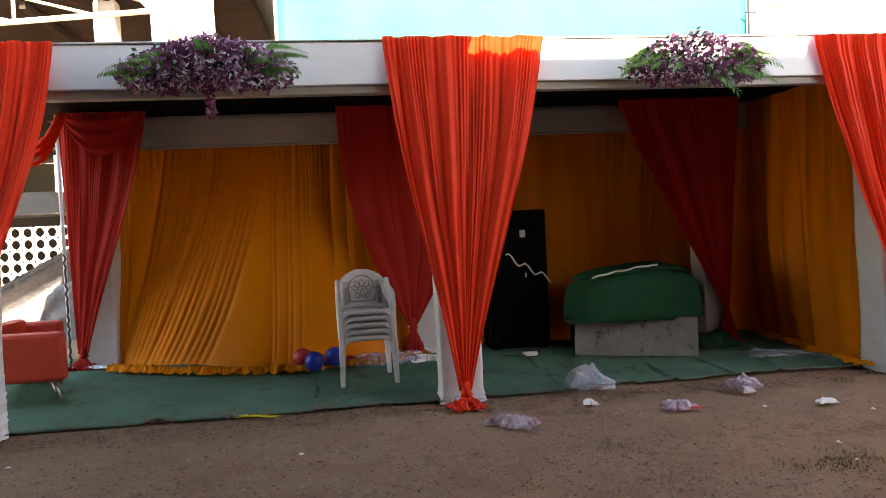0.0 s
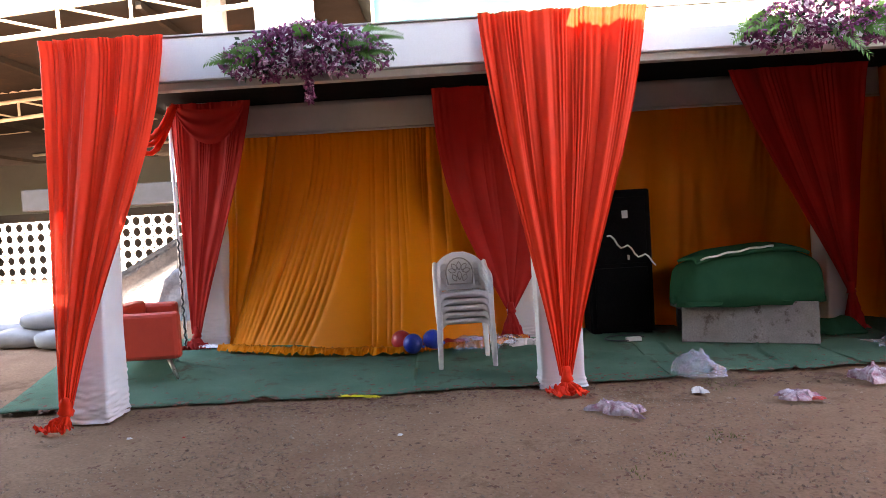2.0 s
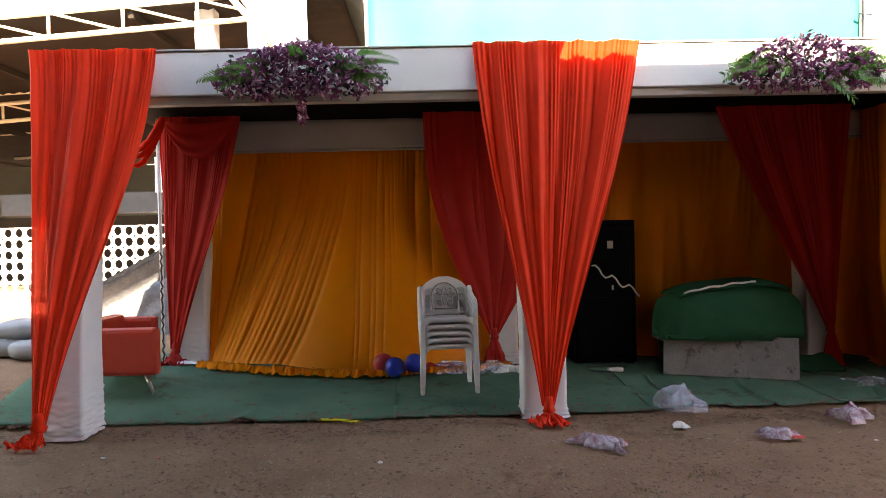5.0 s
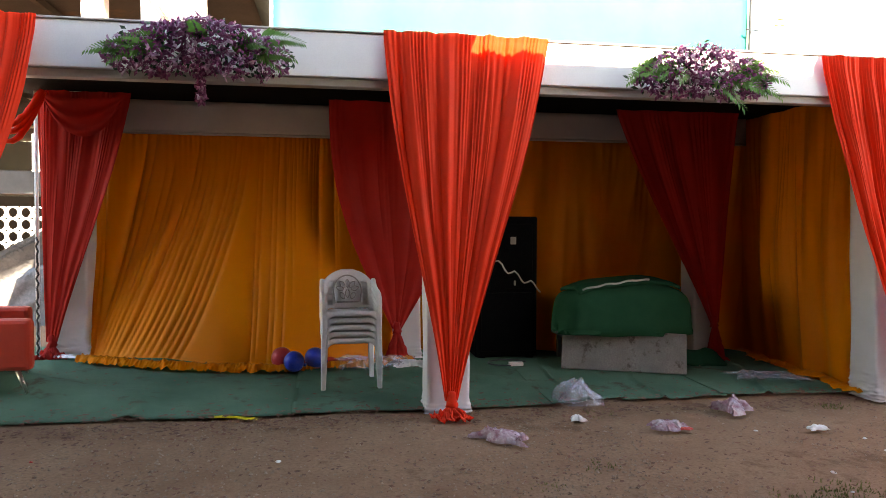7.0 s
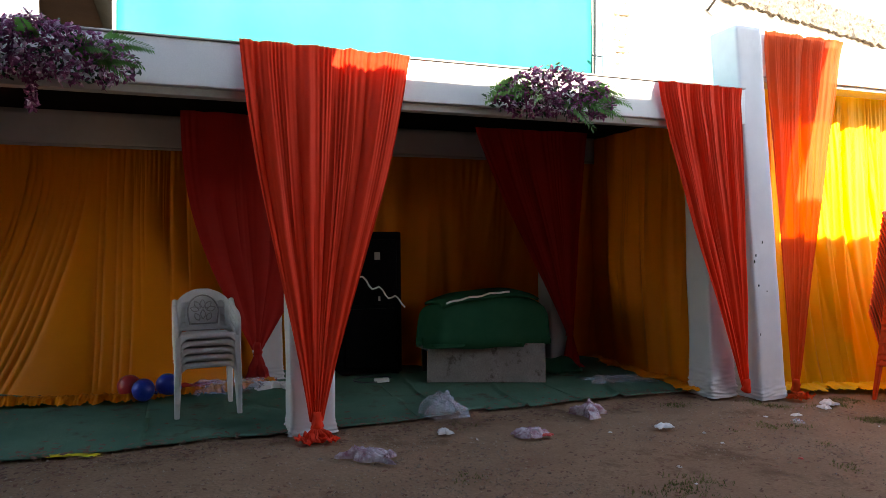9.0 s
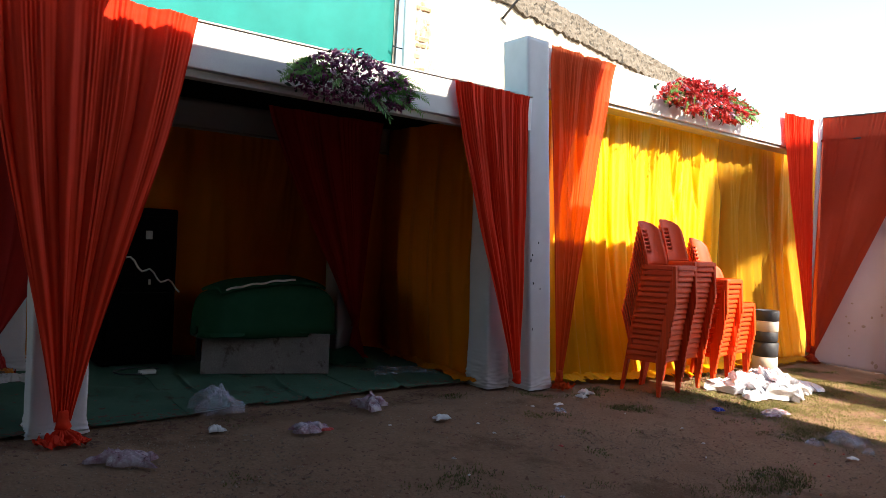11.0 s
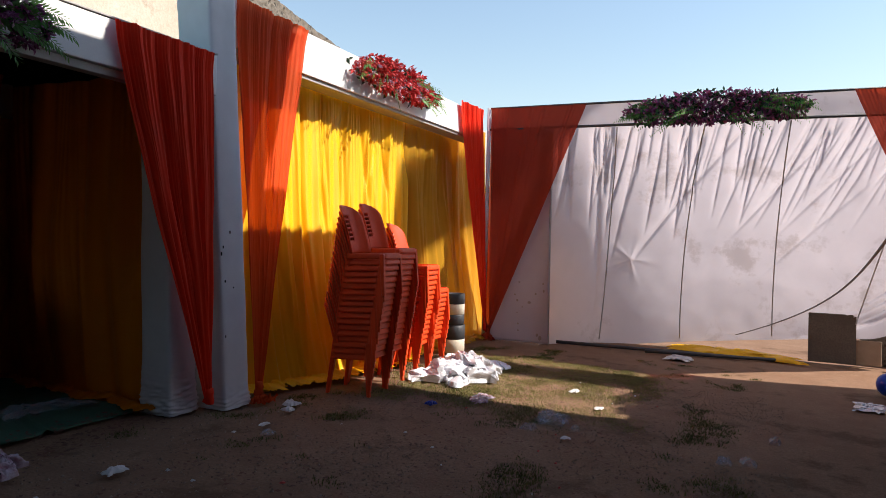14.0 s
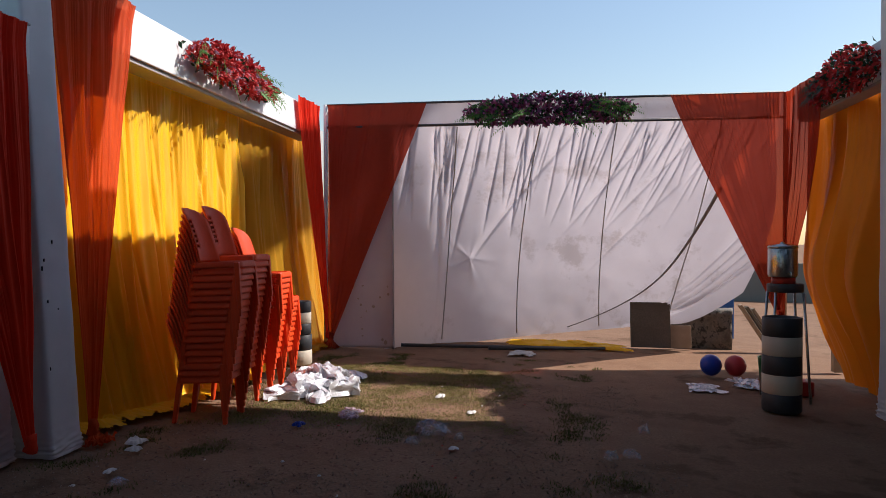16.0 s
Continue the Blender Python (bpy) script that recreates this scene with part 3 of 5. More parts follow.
swag("orange_drape", (10.12, 5.77, 3.68), (11.12, 5.77, 3.70), (11.12, 5.62, gz(11.1, 5.6) + 0.22), 28, M_ORANGE, (0, -1, 0), "orange drape at the yard corner", bow=0.03, tail=False)
swag("sheer_drape", (11.18, 5.60, 3.72), (11.18, 3.94, 3.71), (11.14, 5.55, gz(11.1, 5.5) + 0.20), 29, M_SHEER, (-1, 0, 0), "sheer red orange drape on the end frame", bow=0.0, amp=0.02, n=6)

# ---- end frame with the white tarpaulin ----
fr = thing("end_frame", (11.3, 2.0, gz(11.3, 2.0)), "white pipe frame with a translucent cloth band on top", "frame", kind="structure")
part("corner_pole", tube(bmesh.new(), [(11.2, 5.66, gz(11.2, 5.66)), (11.2, 5.66, 3.74)], 0.035, 10), M_WHITEPAINT, fr)
part("corner_pole", tube(bmesh.new(), [(11.27, -1.56, gz(11.27, -1.5)), (11.27, -1.56, 3.72)], 0.03, 10), M_STEELPIPE, fr)
part("pipe", tube(bmesh.new(), [(11.2, 5.66, 3.36), (11.2, -1.52, 3.34)], 0.022, 8), M_CHARCOAL, fr, "dark cross pipe")
part("pipe", tube(bmesh.new(), [(11.2, 5.66, 3.73), (11.2, -1.52, 3.71)], 0.018, 8), M_CHARCOAL, fr, "dark cross pipe")
part("band", sheet(bmesh.new(), 90, 6, lambda s, t: (11.22 + 0.02 * noise.noise(Vector((s * 20, t * 2, 3))), 5.64 - 7.1 * s, 3.72 - 0.02 * s - 0.38 * t)), M_TARP, fr, "white cloth band")


def tarp_bottom(s):
    """Height of the tarpaulin's hem from the corner (0) to the loose end (1)."""
    y = 4.55 - 5.95 * s
    return gz(13.4, y) + 0.015 + 0.74 * max(0.0, s - 0.23) + 0.5 * max(0.0, (s - 0.84) / 0.16) ** 1.5


TARP_N, TARP_M = 460, 170


def tarp_relief():
    """Tension creases: short ones slanting from the top edge, a few long ones, a pucker and a fan at the loose corner."""
    rng_ = np.random.default_rng(61)
    s_ = np.linspace(0, 1, TARP_N + 1)[None, :]
    t_ = np.linspace(0, 1, TARP_M + 1)[:, None]
    d = np.zeros((TARP_M + 1, TARP_N + 1))

    def crease(s0, t0, t1, slope, bend, width, depth):
        k = t_ - t0
        x = (s_ - s0 - slope * k - bend * k * k) / (width * math.hypot(1, slope * 1.7))
        hold = np.clip(k / 0.05, 0, 1) * np.clip((t1 - t_) / (0.35 * (t1 - t0)), 0, 1) * (k >= 0)
        return -depth * hold * np.where(x < 0, np.exp(x * 0.6), np.exp(-x * 3.0))

    for _ in range(84):
        s0 = rng_.uniform(0.03, 1.0)
        d += crease(s0, rng_.uniform(-0.06, 0.05), rng_.uniform(0.12, 0.5), -rng_.uniform(0.08, 0.36) * (0.5 + 0.6 * s0), 0.0, rng_.uniform(0.0025, 0.006), rng_.uniform(0.03, 0.075))
    for s0, t0, t1, slope, bend, width, depth in (
            (0.525, 0.03, 0.62, -0.62, 0.14, 0.006, 0.10), (0.73, 0.02, 0.50, -0.52, 0.0, 0.006, 0.08), (0.27, 0.0, 0.62, -0.18, 0.0, 0.008, 0.05),
            (0.84, 0.02, 0.5, -0.52, 0.0, 0.006, 0.07), (0.16, 0.0, 0.95, -0.05, 0.0, 0.009, 0.05), (0.80, 0.25, 0.7, -0.55, 0.0, 0.008, 0.04),
            (0.99, 0.52, 1.0, -0.25, -0.75, 0.012, 0.07), (0.99, 0.62, 1.0, -0.3, -1.1, 0.012, 0.07), (1.0, 0.70, 1.0, -0.3, -2.0, 0.010, 0.06),
            (1.0, 0.78, 1.0, -0.6, -4.0, 0.010, 0.06), (0.99, 0.40, 1.0, -0.2, -0.5, 0.012, 0.06), (0.94, 0.84, 1.0, -1.2, -4.0, 0.010, 0.05)):
        d += crease(s0, t0, t1, slope, bend, width, depth)
    # the pucker: short rays round a tied point
    ds, dt = (s_ - 0.215) * 6.1, (t_ - 0.58) * 3.6
    r = np.hypot(ds, dt)
    ang = np.arctan2(dt, ds)
    d += 0.10 * np.exp(-r * 7) + 0.022 * np.exp(-r * 2.6) * np.maximum(0, np.sin(5 * ang + 0.8)) ** 2 * np.minimum(1, r * 8)
    return d


TARP_D = tarp_relief()


def tarp(s, t):
    y = 4.74 - 6.14 * s
    top = 3.36
    z = top + (tarp_bottom(s) - top) * t
    x = 11.24 + (0.25 + 2.1 * (1 - math.exp(-s / 0.16))) * (1 - (1 - t) ** 1.7)
    y += 0.10 * t ** 2 * s * (s - 0.35) - 0.50 * math.sin(math.pi * min(1.0, 0.85 * t)) * s ** 6
    x += float(TARP_D[int(round(t * TARP_M)), int(round(s * TARP_N))])
    x += 0.06 * noise.noise(Vector((s * 5, t * 3, 2))) + 0.012 * noise.noise(Vector((s * 20, t * 12, 5)))
    return Vector((max(x, 11.225), y, z))


c = thing("tarpaulin", (11.6, 2.0, gz(11.6, 2.0)), "dirty white tarpaulin hanging from the end frame, its loose corner lifted", "tarpaulin")
part("sheet", sheet(bmesh.new(), TARP_N, TARP_M, tarp), M_TARP, c)
for s0, a1, a2 in ((0.21, -0.11, 0.03), (0.43, -0.17, 0.09), (0.622, -0.07, 0.05), (0.875, -0.08, 0.0)):
    pts = [tarp(s0 + a1 * q + a2 * q * q, q) + Vector((-0.02, 0, 0)) for q in (0.01 + 0.97 * k / 32 for k in range(33))]
    part("seam", tube(bmesh.new(), pts, 0.011, 5), M_TRIM, c, "dark stitched seam")
pts = [tarp(0.885 - 0.16 * q - 0.22 * q ** 6, 0.30 + 0.67 * q) + Vector((-0.07, 0, 0)) for q in (k / 30 for k in range(31))]
part("rope", tube(bmesh.new(), pts, 0.036, 6, 0.008), M_STRAP, c, "grey rope slanting across the tarpaulin")
c = thing("tarp_panel", (11.4, 5.0, gz(11.4, 5.0)), "flat dirty white cloth panel beside the tarpaulin", "cloth panel")
part("sheet", sheet(bmesh.new(), 40, 70, lambda s, t: (11.25 + 0.12 * t + 0.03 * noise.noise(Vector((s * 3, t * 4, 8))), 5.62 - 1.08 * s, 3.36 + (gz(11.3, 5) + 0.01 - 3.36) * t), 0.01), M_TARP, c)
part("pole", tube(bmesh.new(), [(11.42, 4.56, gz(11.4, 4.5)), (11.24, 4.53, 3.3)], 0.02, 8), M_TRIM, c, "grey pole")
rng = random.Random(66)
for k in range(16):
    v = 1 - 0.32 * rng.random() ** 1.5
    y_, z_ = 5.5 - 0.9 * rng.random(), 3.36 + (gz(11.3, 5) - 3.36) * v
    x_ = 11.25 + 0.12 * v - 0.042
    r_ = rng.uniform(0.012, 0.035)
    bm = bmesh.new()
    bmesh.ops.create_icosphere(bm, subdivisions=1, radius=r_, matrix=Matrix.Translation((x_, y_, z_)) @ Matrix.Diagonal((0.15, 1.0, rng.uniform(0.6, 1.4), 1)))
    part("mud_spot", bm, M_SPLASH, c, "dried mud splash")
swag("sheer_drape", (11.18, 0.14, 3.70), (11.18, -1.60, 3.70), (11.0, -1.42, 0.35), 30, M_SHEER, (-1, 0, 0), "sheer red orange drape at the far corner", bow=0.03, amp=0.035, n=8, tail=False)

# ---- right-hand frame and the unseen dark wall added to close the yard ----
beam = solo("beam_3", box(bmesh.new(), 7.4, 11.0, -1.72, -1.64, 3.26, 3.68, 0.008), M_BOARD, "white fascia beam over the golden curtain", "beam", "structure")
part("trim", box(bmesh.new(), 7.45, 10.98, -1.9, -1.67, 3.215, 3.257, 0.006), M_TRIM, beam)
swag("sheer_drape", (11.17, -1.57, 3.70), (9.95, -1.60, 3.70), (11.0, -1.40, 0.5), 34, M_SHEER, (0, 1, 0), "sheer red orange drape turning the corner", bow=0.03, tail=False, belly=2.0)
c = thing("yellow_curtain", (10.0, -2.0, gz(10, -2)), "golden curtain tied up and bulging near the water stand", "curtain", "golden curtains")


bulge_relief = ripple(41, 9, 70, 0.08)


def bulged(s, t):
    right = 8.35 - 0.10 * math.sin(math.pi * t) + 0.2 * t ** 3
    far = 11.5 + 0.06 * math.exp(-((t - 0.62) / 0.1) ** 2) - 1.3 * max(0.0, (t - 0.62) / 0.38) ** 1.3
    x = far + (right - far) * s
    # folds run from the tie at the far edge down across the belly
    low = max(0.0, t - 0.45)
    f = bulge_relief(s * (1 - 0.5 * low) + 0.35 * low, t)
    y = -1.98 + 0.08 * f + 0.34 * math.sin(math.pi * t ** 1.4) ** 2 * math.sin(math.pi * min(1.0, s * 1.1))
    z = 3.5 + (gz(10, -2) + 0.02 - 3.5) * t
    return (x, y, z - 0.05 * math.sin(5 * s + 3 * t) * t + 0.12 * max(0.0, t - 0.8) * (1 - s))


part("cloth", sheet(bmesh.new(), 110, 70, bulged), M_YELLOW, c)
# Added wall out of view, dark so that little light bounces back.
solo("wall_south", box(bmesh.new(), -5.6, 9.85, -2.26, -2.20, -0.6, 3.66), M_BLOCKER, "unseen dark wall added on the near side to cut bounced light", "wall", "structure")
pillar("tall_pillar", 7.72, 8.06, -1.86, -1.5, 4.5, 45, "tall cloth wrapped pillar on the near frame")
# unseen block, slabs with posts, and leaning shape added to shade the yard
solo("house_south", box(bmesh.new(), -24, 10.6, -22, -9, -1, 6.6), M_BLOCKER, "unseen dark block added south of the yard for shade", "house", "structure")
shade_slab = solo("canopy_south", box(bmesh.new(), -13, 0.675, -8.99, 4.63, 3.9, 4.0), M_BLOCKER, "unseen dark slabs added over the near yard to cast its shade", "canopy", "structure")
part("slab", box(bmesh.new(), 0.68, 3.3, -8.99, 4.28, 3.9, 4.0), M_BLOCKER, shade_slab)
part("slab", box(bmesh.new(), 3.45, 5.3, -8.99, 3.35, 4.8, 4.9), M_BLOCKER, shade_slab)
part("slab", box(bmesh.new(), 5.305, 6.3, -8.99, 2.45, 4.8, 4.9), M_BLOCKER, shade_slab)
part("slab", box(bmesh.new(), 4.2, 6.4, 0.9, 4.1, 5.3, 5.38), M_BLOCKER, shade_slab)
part("riser", box(bmesh.new(), 5.4, 6.2, 2.34, 2.44, 4.901, 5.299), M_BLOCKER, shade_slab)
part("slab", box(bmesh.new(), 6.1, 9.0, -8.99, 0.75, 6.5, 6.62), M_BLOCKER, shade_slab)
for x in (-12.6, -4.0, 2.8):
    part("post", box(bmesh.new(), x, x + 0.25, -3.2, -2.95, -0.6, 3.899), M_BLOCKER, shade_slab)
# Outline of an added shadow caster, cut to shape the shade it throws.
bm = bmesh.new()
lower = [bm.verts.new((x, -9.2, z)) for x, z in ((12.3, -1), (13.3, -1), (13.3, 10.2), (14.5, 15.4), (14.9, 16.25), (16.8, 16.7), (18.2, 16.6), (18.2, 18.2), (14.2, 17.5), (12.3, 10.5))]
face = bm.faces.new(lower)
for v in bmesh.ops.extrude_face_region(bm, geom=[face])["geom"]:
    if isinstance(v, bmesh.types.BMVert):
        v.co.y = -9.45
solo("tower_south", bm, M_BLOCKER, "unseen leaning shape added to cast a slanting shadow", "tower", "structure")
# Unseen wall, added to narrow the open sky on the west.
solo("wall_west", box(bmesh.new(), -9.2, -9.0, -9, 3.2, -0.5, 3.4), M_BLOCKER, "unseen dark wall added to hold back sky light", "wall", "structure")

# ---- behind the stall: shade net, plastered wall, shed ----
bm = sheet(bmesh.new(), 60, 20, lambda u, v: (-1.45 + 6.1 * u, 8.62 + 0.05 * noise.noise(Vector((u * 9, v * 4, 1))) + 0.02 * math.sin(40 * u), 6.6 - 3.7 * v), 0.004)
net = solo("shade_net", bm, M_NET, "teal green shade net stretched behind the stall", "net")
part("rope", tube(bmesh.new(), [(4.66, 8.58, 6.6), (4.68, 8.57, 5.0), (4.64, 8.58, 2.9)], 0.014, 6), M_CHARCOAL, net, "dark edge rope")
for x in (-1.47, 1.6, 4.69):
    part("pole", tube(bmesh.new(), [(x, 8.66, gz(x, 8.66) - 0.02), (x, 8.66, 6.62)], 0.025, 8), M_STEELPIPE, net, "bamboo pole")
for z in (6.5, 5.2, 4.1):
    part("tie", tube(bmesh.new(), [(4.60, 8.56, z), (4.74, 8.5, z - 0.03)], 0.01, 6), M_CHARCOAL, net)
solo("drain_pipe", tube(bmesh.new(), [(4.80, 8.46, -0.1), (4.80, 8.46, 6.6)], 0.085, 16), M_WHITEPAINT, "white plastic drain pipe on the wall end", "pipe")


def wall_y(x):
    return 8.55 + 0.22 * (x - 4.9)


wall = thing("plastered_wall", (9.0, wall_y(9.0), 0), "tall wall of peeling cream plaster with a mossy concrete coping", "wall", kind="structure")


def plaster(u, v):
    x = 5.05 + 26 * u
    d = 0.012 * noise.noise(Vector((x * 1.3, v * 7, 3))) + 0.02 * max(0.0, noise.noise(Vector((x * 0.8, v * 5, 6))) - 0.15)
    return (x, wall_y(x) - d, -0.4 + 5.85 * v)


part("render", sheet(bmesh.new(), 200, 60, plaster, 0.25), M_PLASTER, wall)


def coping(u, v):
    """A thick weathered band: ragged lower lip, rough upright face, flat top."""
    x = 5.0 + 26.2 * u
    rag = 0.06 * noise.noise(Vector((x * 1.6, 0, 2))) + 0.07 * noise.noise(Vector((x * 5, 0, 5))) + 0.05 * noise.noise(Vector((x * 14, 0, 8)))
    low = 5.34 + rag
    y = -0.06 + 0.03 * noise.noise(Vector((x * 3, v * 3, 4))) + 0.03 * noise.noise(Vector((x * 9, v * 9, 6)))
    if v < 0.08:
        return (x, wall_y(x) + 0.02, low + 0.02)
    if v > 0.9:
        return (x, wall_y(x) + 0.30, 5.90)
    k = (v - 0.08) / 0.82
    return (x, wall_y(x) + y, low + (5.885 + 0.03 * noise.noise(Vector((x * 4, 0, 9))) - low) * k)


bm = sheet(bmesh.new(), 420, 13, coping)
for f in bm.faces:
    f.smooth = False
part("coping", bm, M_CORNICE, wall, "dark mossy concrete coping")
part("iron_hook", tube(bmesh.new(), [(7.05, wall_y(7.05), 5.15), (7.1, wall_y(7.1) - 0.3, 5.4), (7.3, wall_y(7.1) - 0.42, 5.5)], 0.022, 6), M_CHARCOAL, wall, "rusty iron hook")
rng = random.Random(5)
z = -0.2
while z < 6.2:
    hgt = rng.uniform(0.05, 0.085)
    w = rng.choice((0.09, 0.15, 0.21, 0.24)) + 0.04 * rng.random()
    bm = bmesh.new()
    box(bm, 4.90 + 0.015 * rng.random(), 4.90 + w, 8.50 - 0.045 * rng.random(), 8.72, z, z + hgt, 0.012)
    for v in bm.verts:
        v.co += crumple(v.co, 0.06, 0.014)
    part("brick", bm, M_BRICK, wall)
    z += hgt + rng.uniform(0.008, 0.03)
part("mortar", sheet(bmesh.new(), 12, 120, lambda u, v: (4.90 + 0.30 * u + 0.02 * noise.noise(Vector((u * 3, v * 60, 3))), 8.484 + 0.035 * noise.noise(Vector((u * 6, v * 70, 1))), -0.3 + 6.4 * v)), M_PLASTER, wall, "crumbling mortar")

shed = thing("shed", (-9, 18, 0.4), "open steel shed with a rusty sheet roof on pale pipe trusses", "shed")
bm = bmesh.new()


def roof(u, v):
    x = -34 + 31.9 * u
    y = 11.2 + 20 * v
    z = 5.34 + 0.075 * (x + 4.2) * (1 - 0.5 * v) + 0.05 * v + 0.025 * math.sin(2 * math.pi * x / 0.25) * 0.6
    return (x, y, z + 0.02 * noise.noise(Vector((x, y, 2))))


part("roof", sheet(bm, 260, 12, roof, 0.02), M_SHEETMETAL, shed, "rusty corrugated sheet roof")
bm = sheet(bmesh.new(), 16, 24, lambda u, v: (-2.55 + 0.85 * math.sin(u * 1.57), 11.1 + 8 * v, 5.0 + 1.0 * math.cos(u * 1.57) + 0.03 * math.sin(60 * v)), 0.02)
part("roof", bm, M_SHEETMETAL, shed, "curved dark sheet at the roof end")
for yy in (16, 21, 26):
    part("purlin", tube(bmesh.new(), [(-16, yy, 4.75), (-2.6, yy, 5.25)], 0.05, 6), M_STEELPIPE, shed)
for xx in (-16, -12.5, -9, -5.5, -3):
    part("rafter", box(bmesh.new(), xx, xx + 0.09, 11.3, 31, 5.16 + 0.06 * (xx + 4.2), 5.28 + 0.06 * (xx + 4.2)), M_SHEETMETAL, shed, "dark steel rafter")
for yy, zt in ((11.0, 5.27), (15.5, 5.05)):
    def chord(x, low, yy=yy, zt=zt):
        return (x, yy, zt + 0.075 * (x + 4.2) - (0.38 if low else 0.0))
    for low in (False, True):
        part("chord", tube(bmesh.new(), [chord(-16, low), chord(-3.2, low)], 0.045, 8), M_STEELPIPE, shed)
    for k in range(11):
        x = -15.8 + 1.15 * k
        part("strut", tube(bmesh.new(), [chord(x, False), chord(x, True)], 0.028, 6), M_STEELPIPE, shed)
        part("strut", tube(bmesh.new(), [chord(x, False), chord(x + 1.15, True)], 0.022, 6), M_STEELPIPE, shed)
part("brace", tube(bmesh.new(), [(-4.3, 10.8, 5.9), (-3.2, 10.6, 4.6), (-2.9, 10.5, 4.2)], 0.05, 8), M_STEELPIPE, shed)
part("brace", tube(bmesh.new(), [(-4.0, 10.6, 5.9), (-3.0, 10.4, 4.4)], 0.04, 8), M_STEELPIPE, shed)
part("column", box(bmesh.new(), -4.55, -4.22, 11.6, 11.9, 0.2, 7.5, 0.02), M_WHITEPAINT, shed, "white painted column")
part("column", tube(bmesh.new(), [(-2.55, 10.6, 0.2), (-2.62, 10.6, 7.2)], 0.07, 10), M_WHITEPAINT, shed, "white painted pipe column")
part("column", box(bmesh.new(), -12.3, -12.0, 17, 17.3, 0.2, 5.2, 0.02), M_PALEWALL, shed)
# Added white panel, in place of the bright background between the columns.
solo("white_sheet", box(bmesh.new(), -3.5, -2.65, 10.9, 10.93, 3.6, 7.4), M_BOARD, "white panel added for the bright gap between the columns", "sheet")
solo("wall_far", box(bmesh.new(), -40, -2.4, 24, 24.3, 0, 4.2), M_PALEWALL, "pale wall at the back of the shed", "wall", "structure")
# Dark sheet put in for the shed's shaded inside, so the screen's holes look black.
solo("wall_dark", box(bmesh.new(), -18, -5.2, 17.6, 17.8, 0.2, 2.2), M_SHEETMETAL, "low dark sheet added for the shade behind the pierced screen", "wall", "structure")
solo("white_gate", box(bmesh.new(), -6.2, -4.9, 14.0, 14.08, 2.5, 3.2, 0.01), M_BOARD, "white painted board in the shed", "board")
solo("dark_beam", box(bmesh.new(), -9.5, -4.6, 14.4, 14.7, 2.1, 2.55, 0.02), M_CHARCOAL, "dark steel beam across the shed", "beam")


def pierced_screen(x0, y0, x1, y1, z0, z1):
    """A screen of square concrete blocks, each with one round hole."""
    a, b = Vector((x0, y0, 0)), Vector((x1, y1, 0))
    along = (b - a).normalized()
    cell, sides, hole = 0.175, 16, 0.073
    nx, nz = int((b - a).length / cell), int((z1 - z0) / cell)
    obj = thing("pierced_screen", (x0, y0, z0), "white concrete screen pierced with rows of round holes", "screen wall")
    bm = bmesh.new()
    rings = []
    for k in range(sides):
        ang = 2 * math.pi * (k + 0.5) / sides
        c_, s_ = math.cos(ang), math.sin(ang)
        m = (cell / 2 - 0.0015) / max(abs(c_), abs(s_))
        rings.append([bm.verts.new((r * c_, y, r * s_)) for r, y in ((m, 0.06), (m, 0.0), (hole + 0.004, 0.0), (hole, 0.004), (hole, 0.06))])
    for k in range(sides):
        p, q = rings[k], rings[(k + 1) % sides]
        for j in range(5):
            bm.faces.new((p[j], q[j], q[(j + 1) % 5], p[(j + 1) % 5]))
    bmesh.ops.recalc_face_normals(bm, faces=bm.faces)
    me = bpy.data.meshes.new("block")
    bm.to_mesh(me)
    bm.free()
    me.materials.append(M_JALI)
    turn_ = math.atan2(along.y, along.x)
    for j in range(nz):
        for i in range(nx):
            ob = new("block", me)
            ob.parent = obj
            ob.matrix_parent_inverse = obj.matrix_basis.inverted()
            p = a + along * (i + 0.5) * cell
            ob.matrix_basis = Matrix.Translation((p.x, p.y, z0 + (j + 0.5) * cell)) @ Matrix.Rotation(turn_, 4, "Z")
    return obj


pierced_screen(-9.6, 11.2, -4.2, 11.0, 0.72, 1.84)
solo("screen_base", box(bmesh.new(), -9.7, -4.2, 11.26, 11.5, 0.2, 0.72), M_JALI, "white plinth under the pierced screen", "plinth")
solo("rubble_wall", sheet(bmesh.new(), 50, 14, lambda u, v: (-5.7 + 1.9 * u + 0.03 * noise.noise(Vector((u * 9, v * 7, 1))), 9.3 + 0.05 * noise.noise(Vector((u * 9, v * 5, 4))), 0.1 + (0.12 + 1.05 * u) * v + 0.03 * noise.noise(Vector((u * 14, v, 7))) * v), 0.25), M_STONE, "grey rubble wall with a sloping top", "wall")
solo("red_crate", box(bmesh.new(), -7.6, -6.9, 12.2, 12.7, 1.55, 1.95, 0.03), M_REDBIT, "red crate behind the pierced screen", "crate")
solo("crate_stack", box(bmesh.new(), -7.7, -6.8, 12.1, 12.8, 0.3, 1.545, 0.03), M_PALEWALL, "pale crate under the red one", "crate")


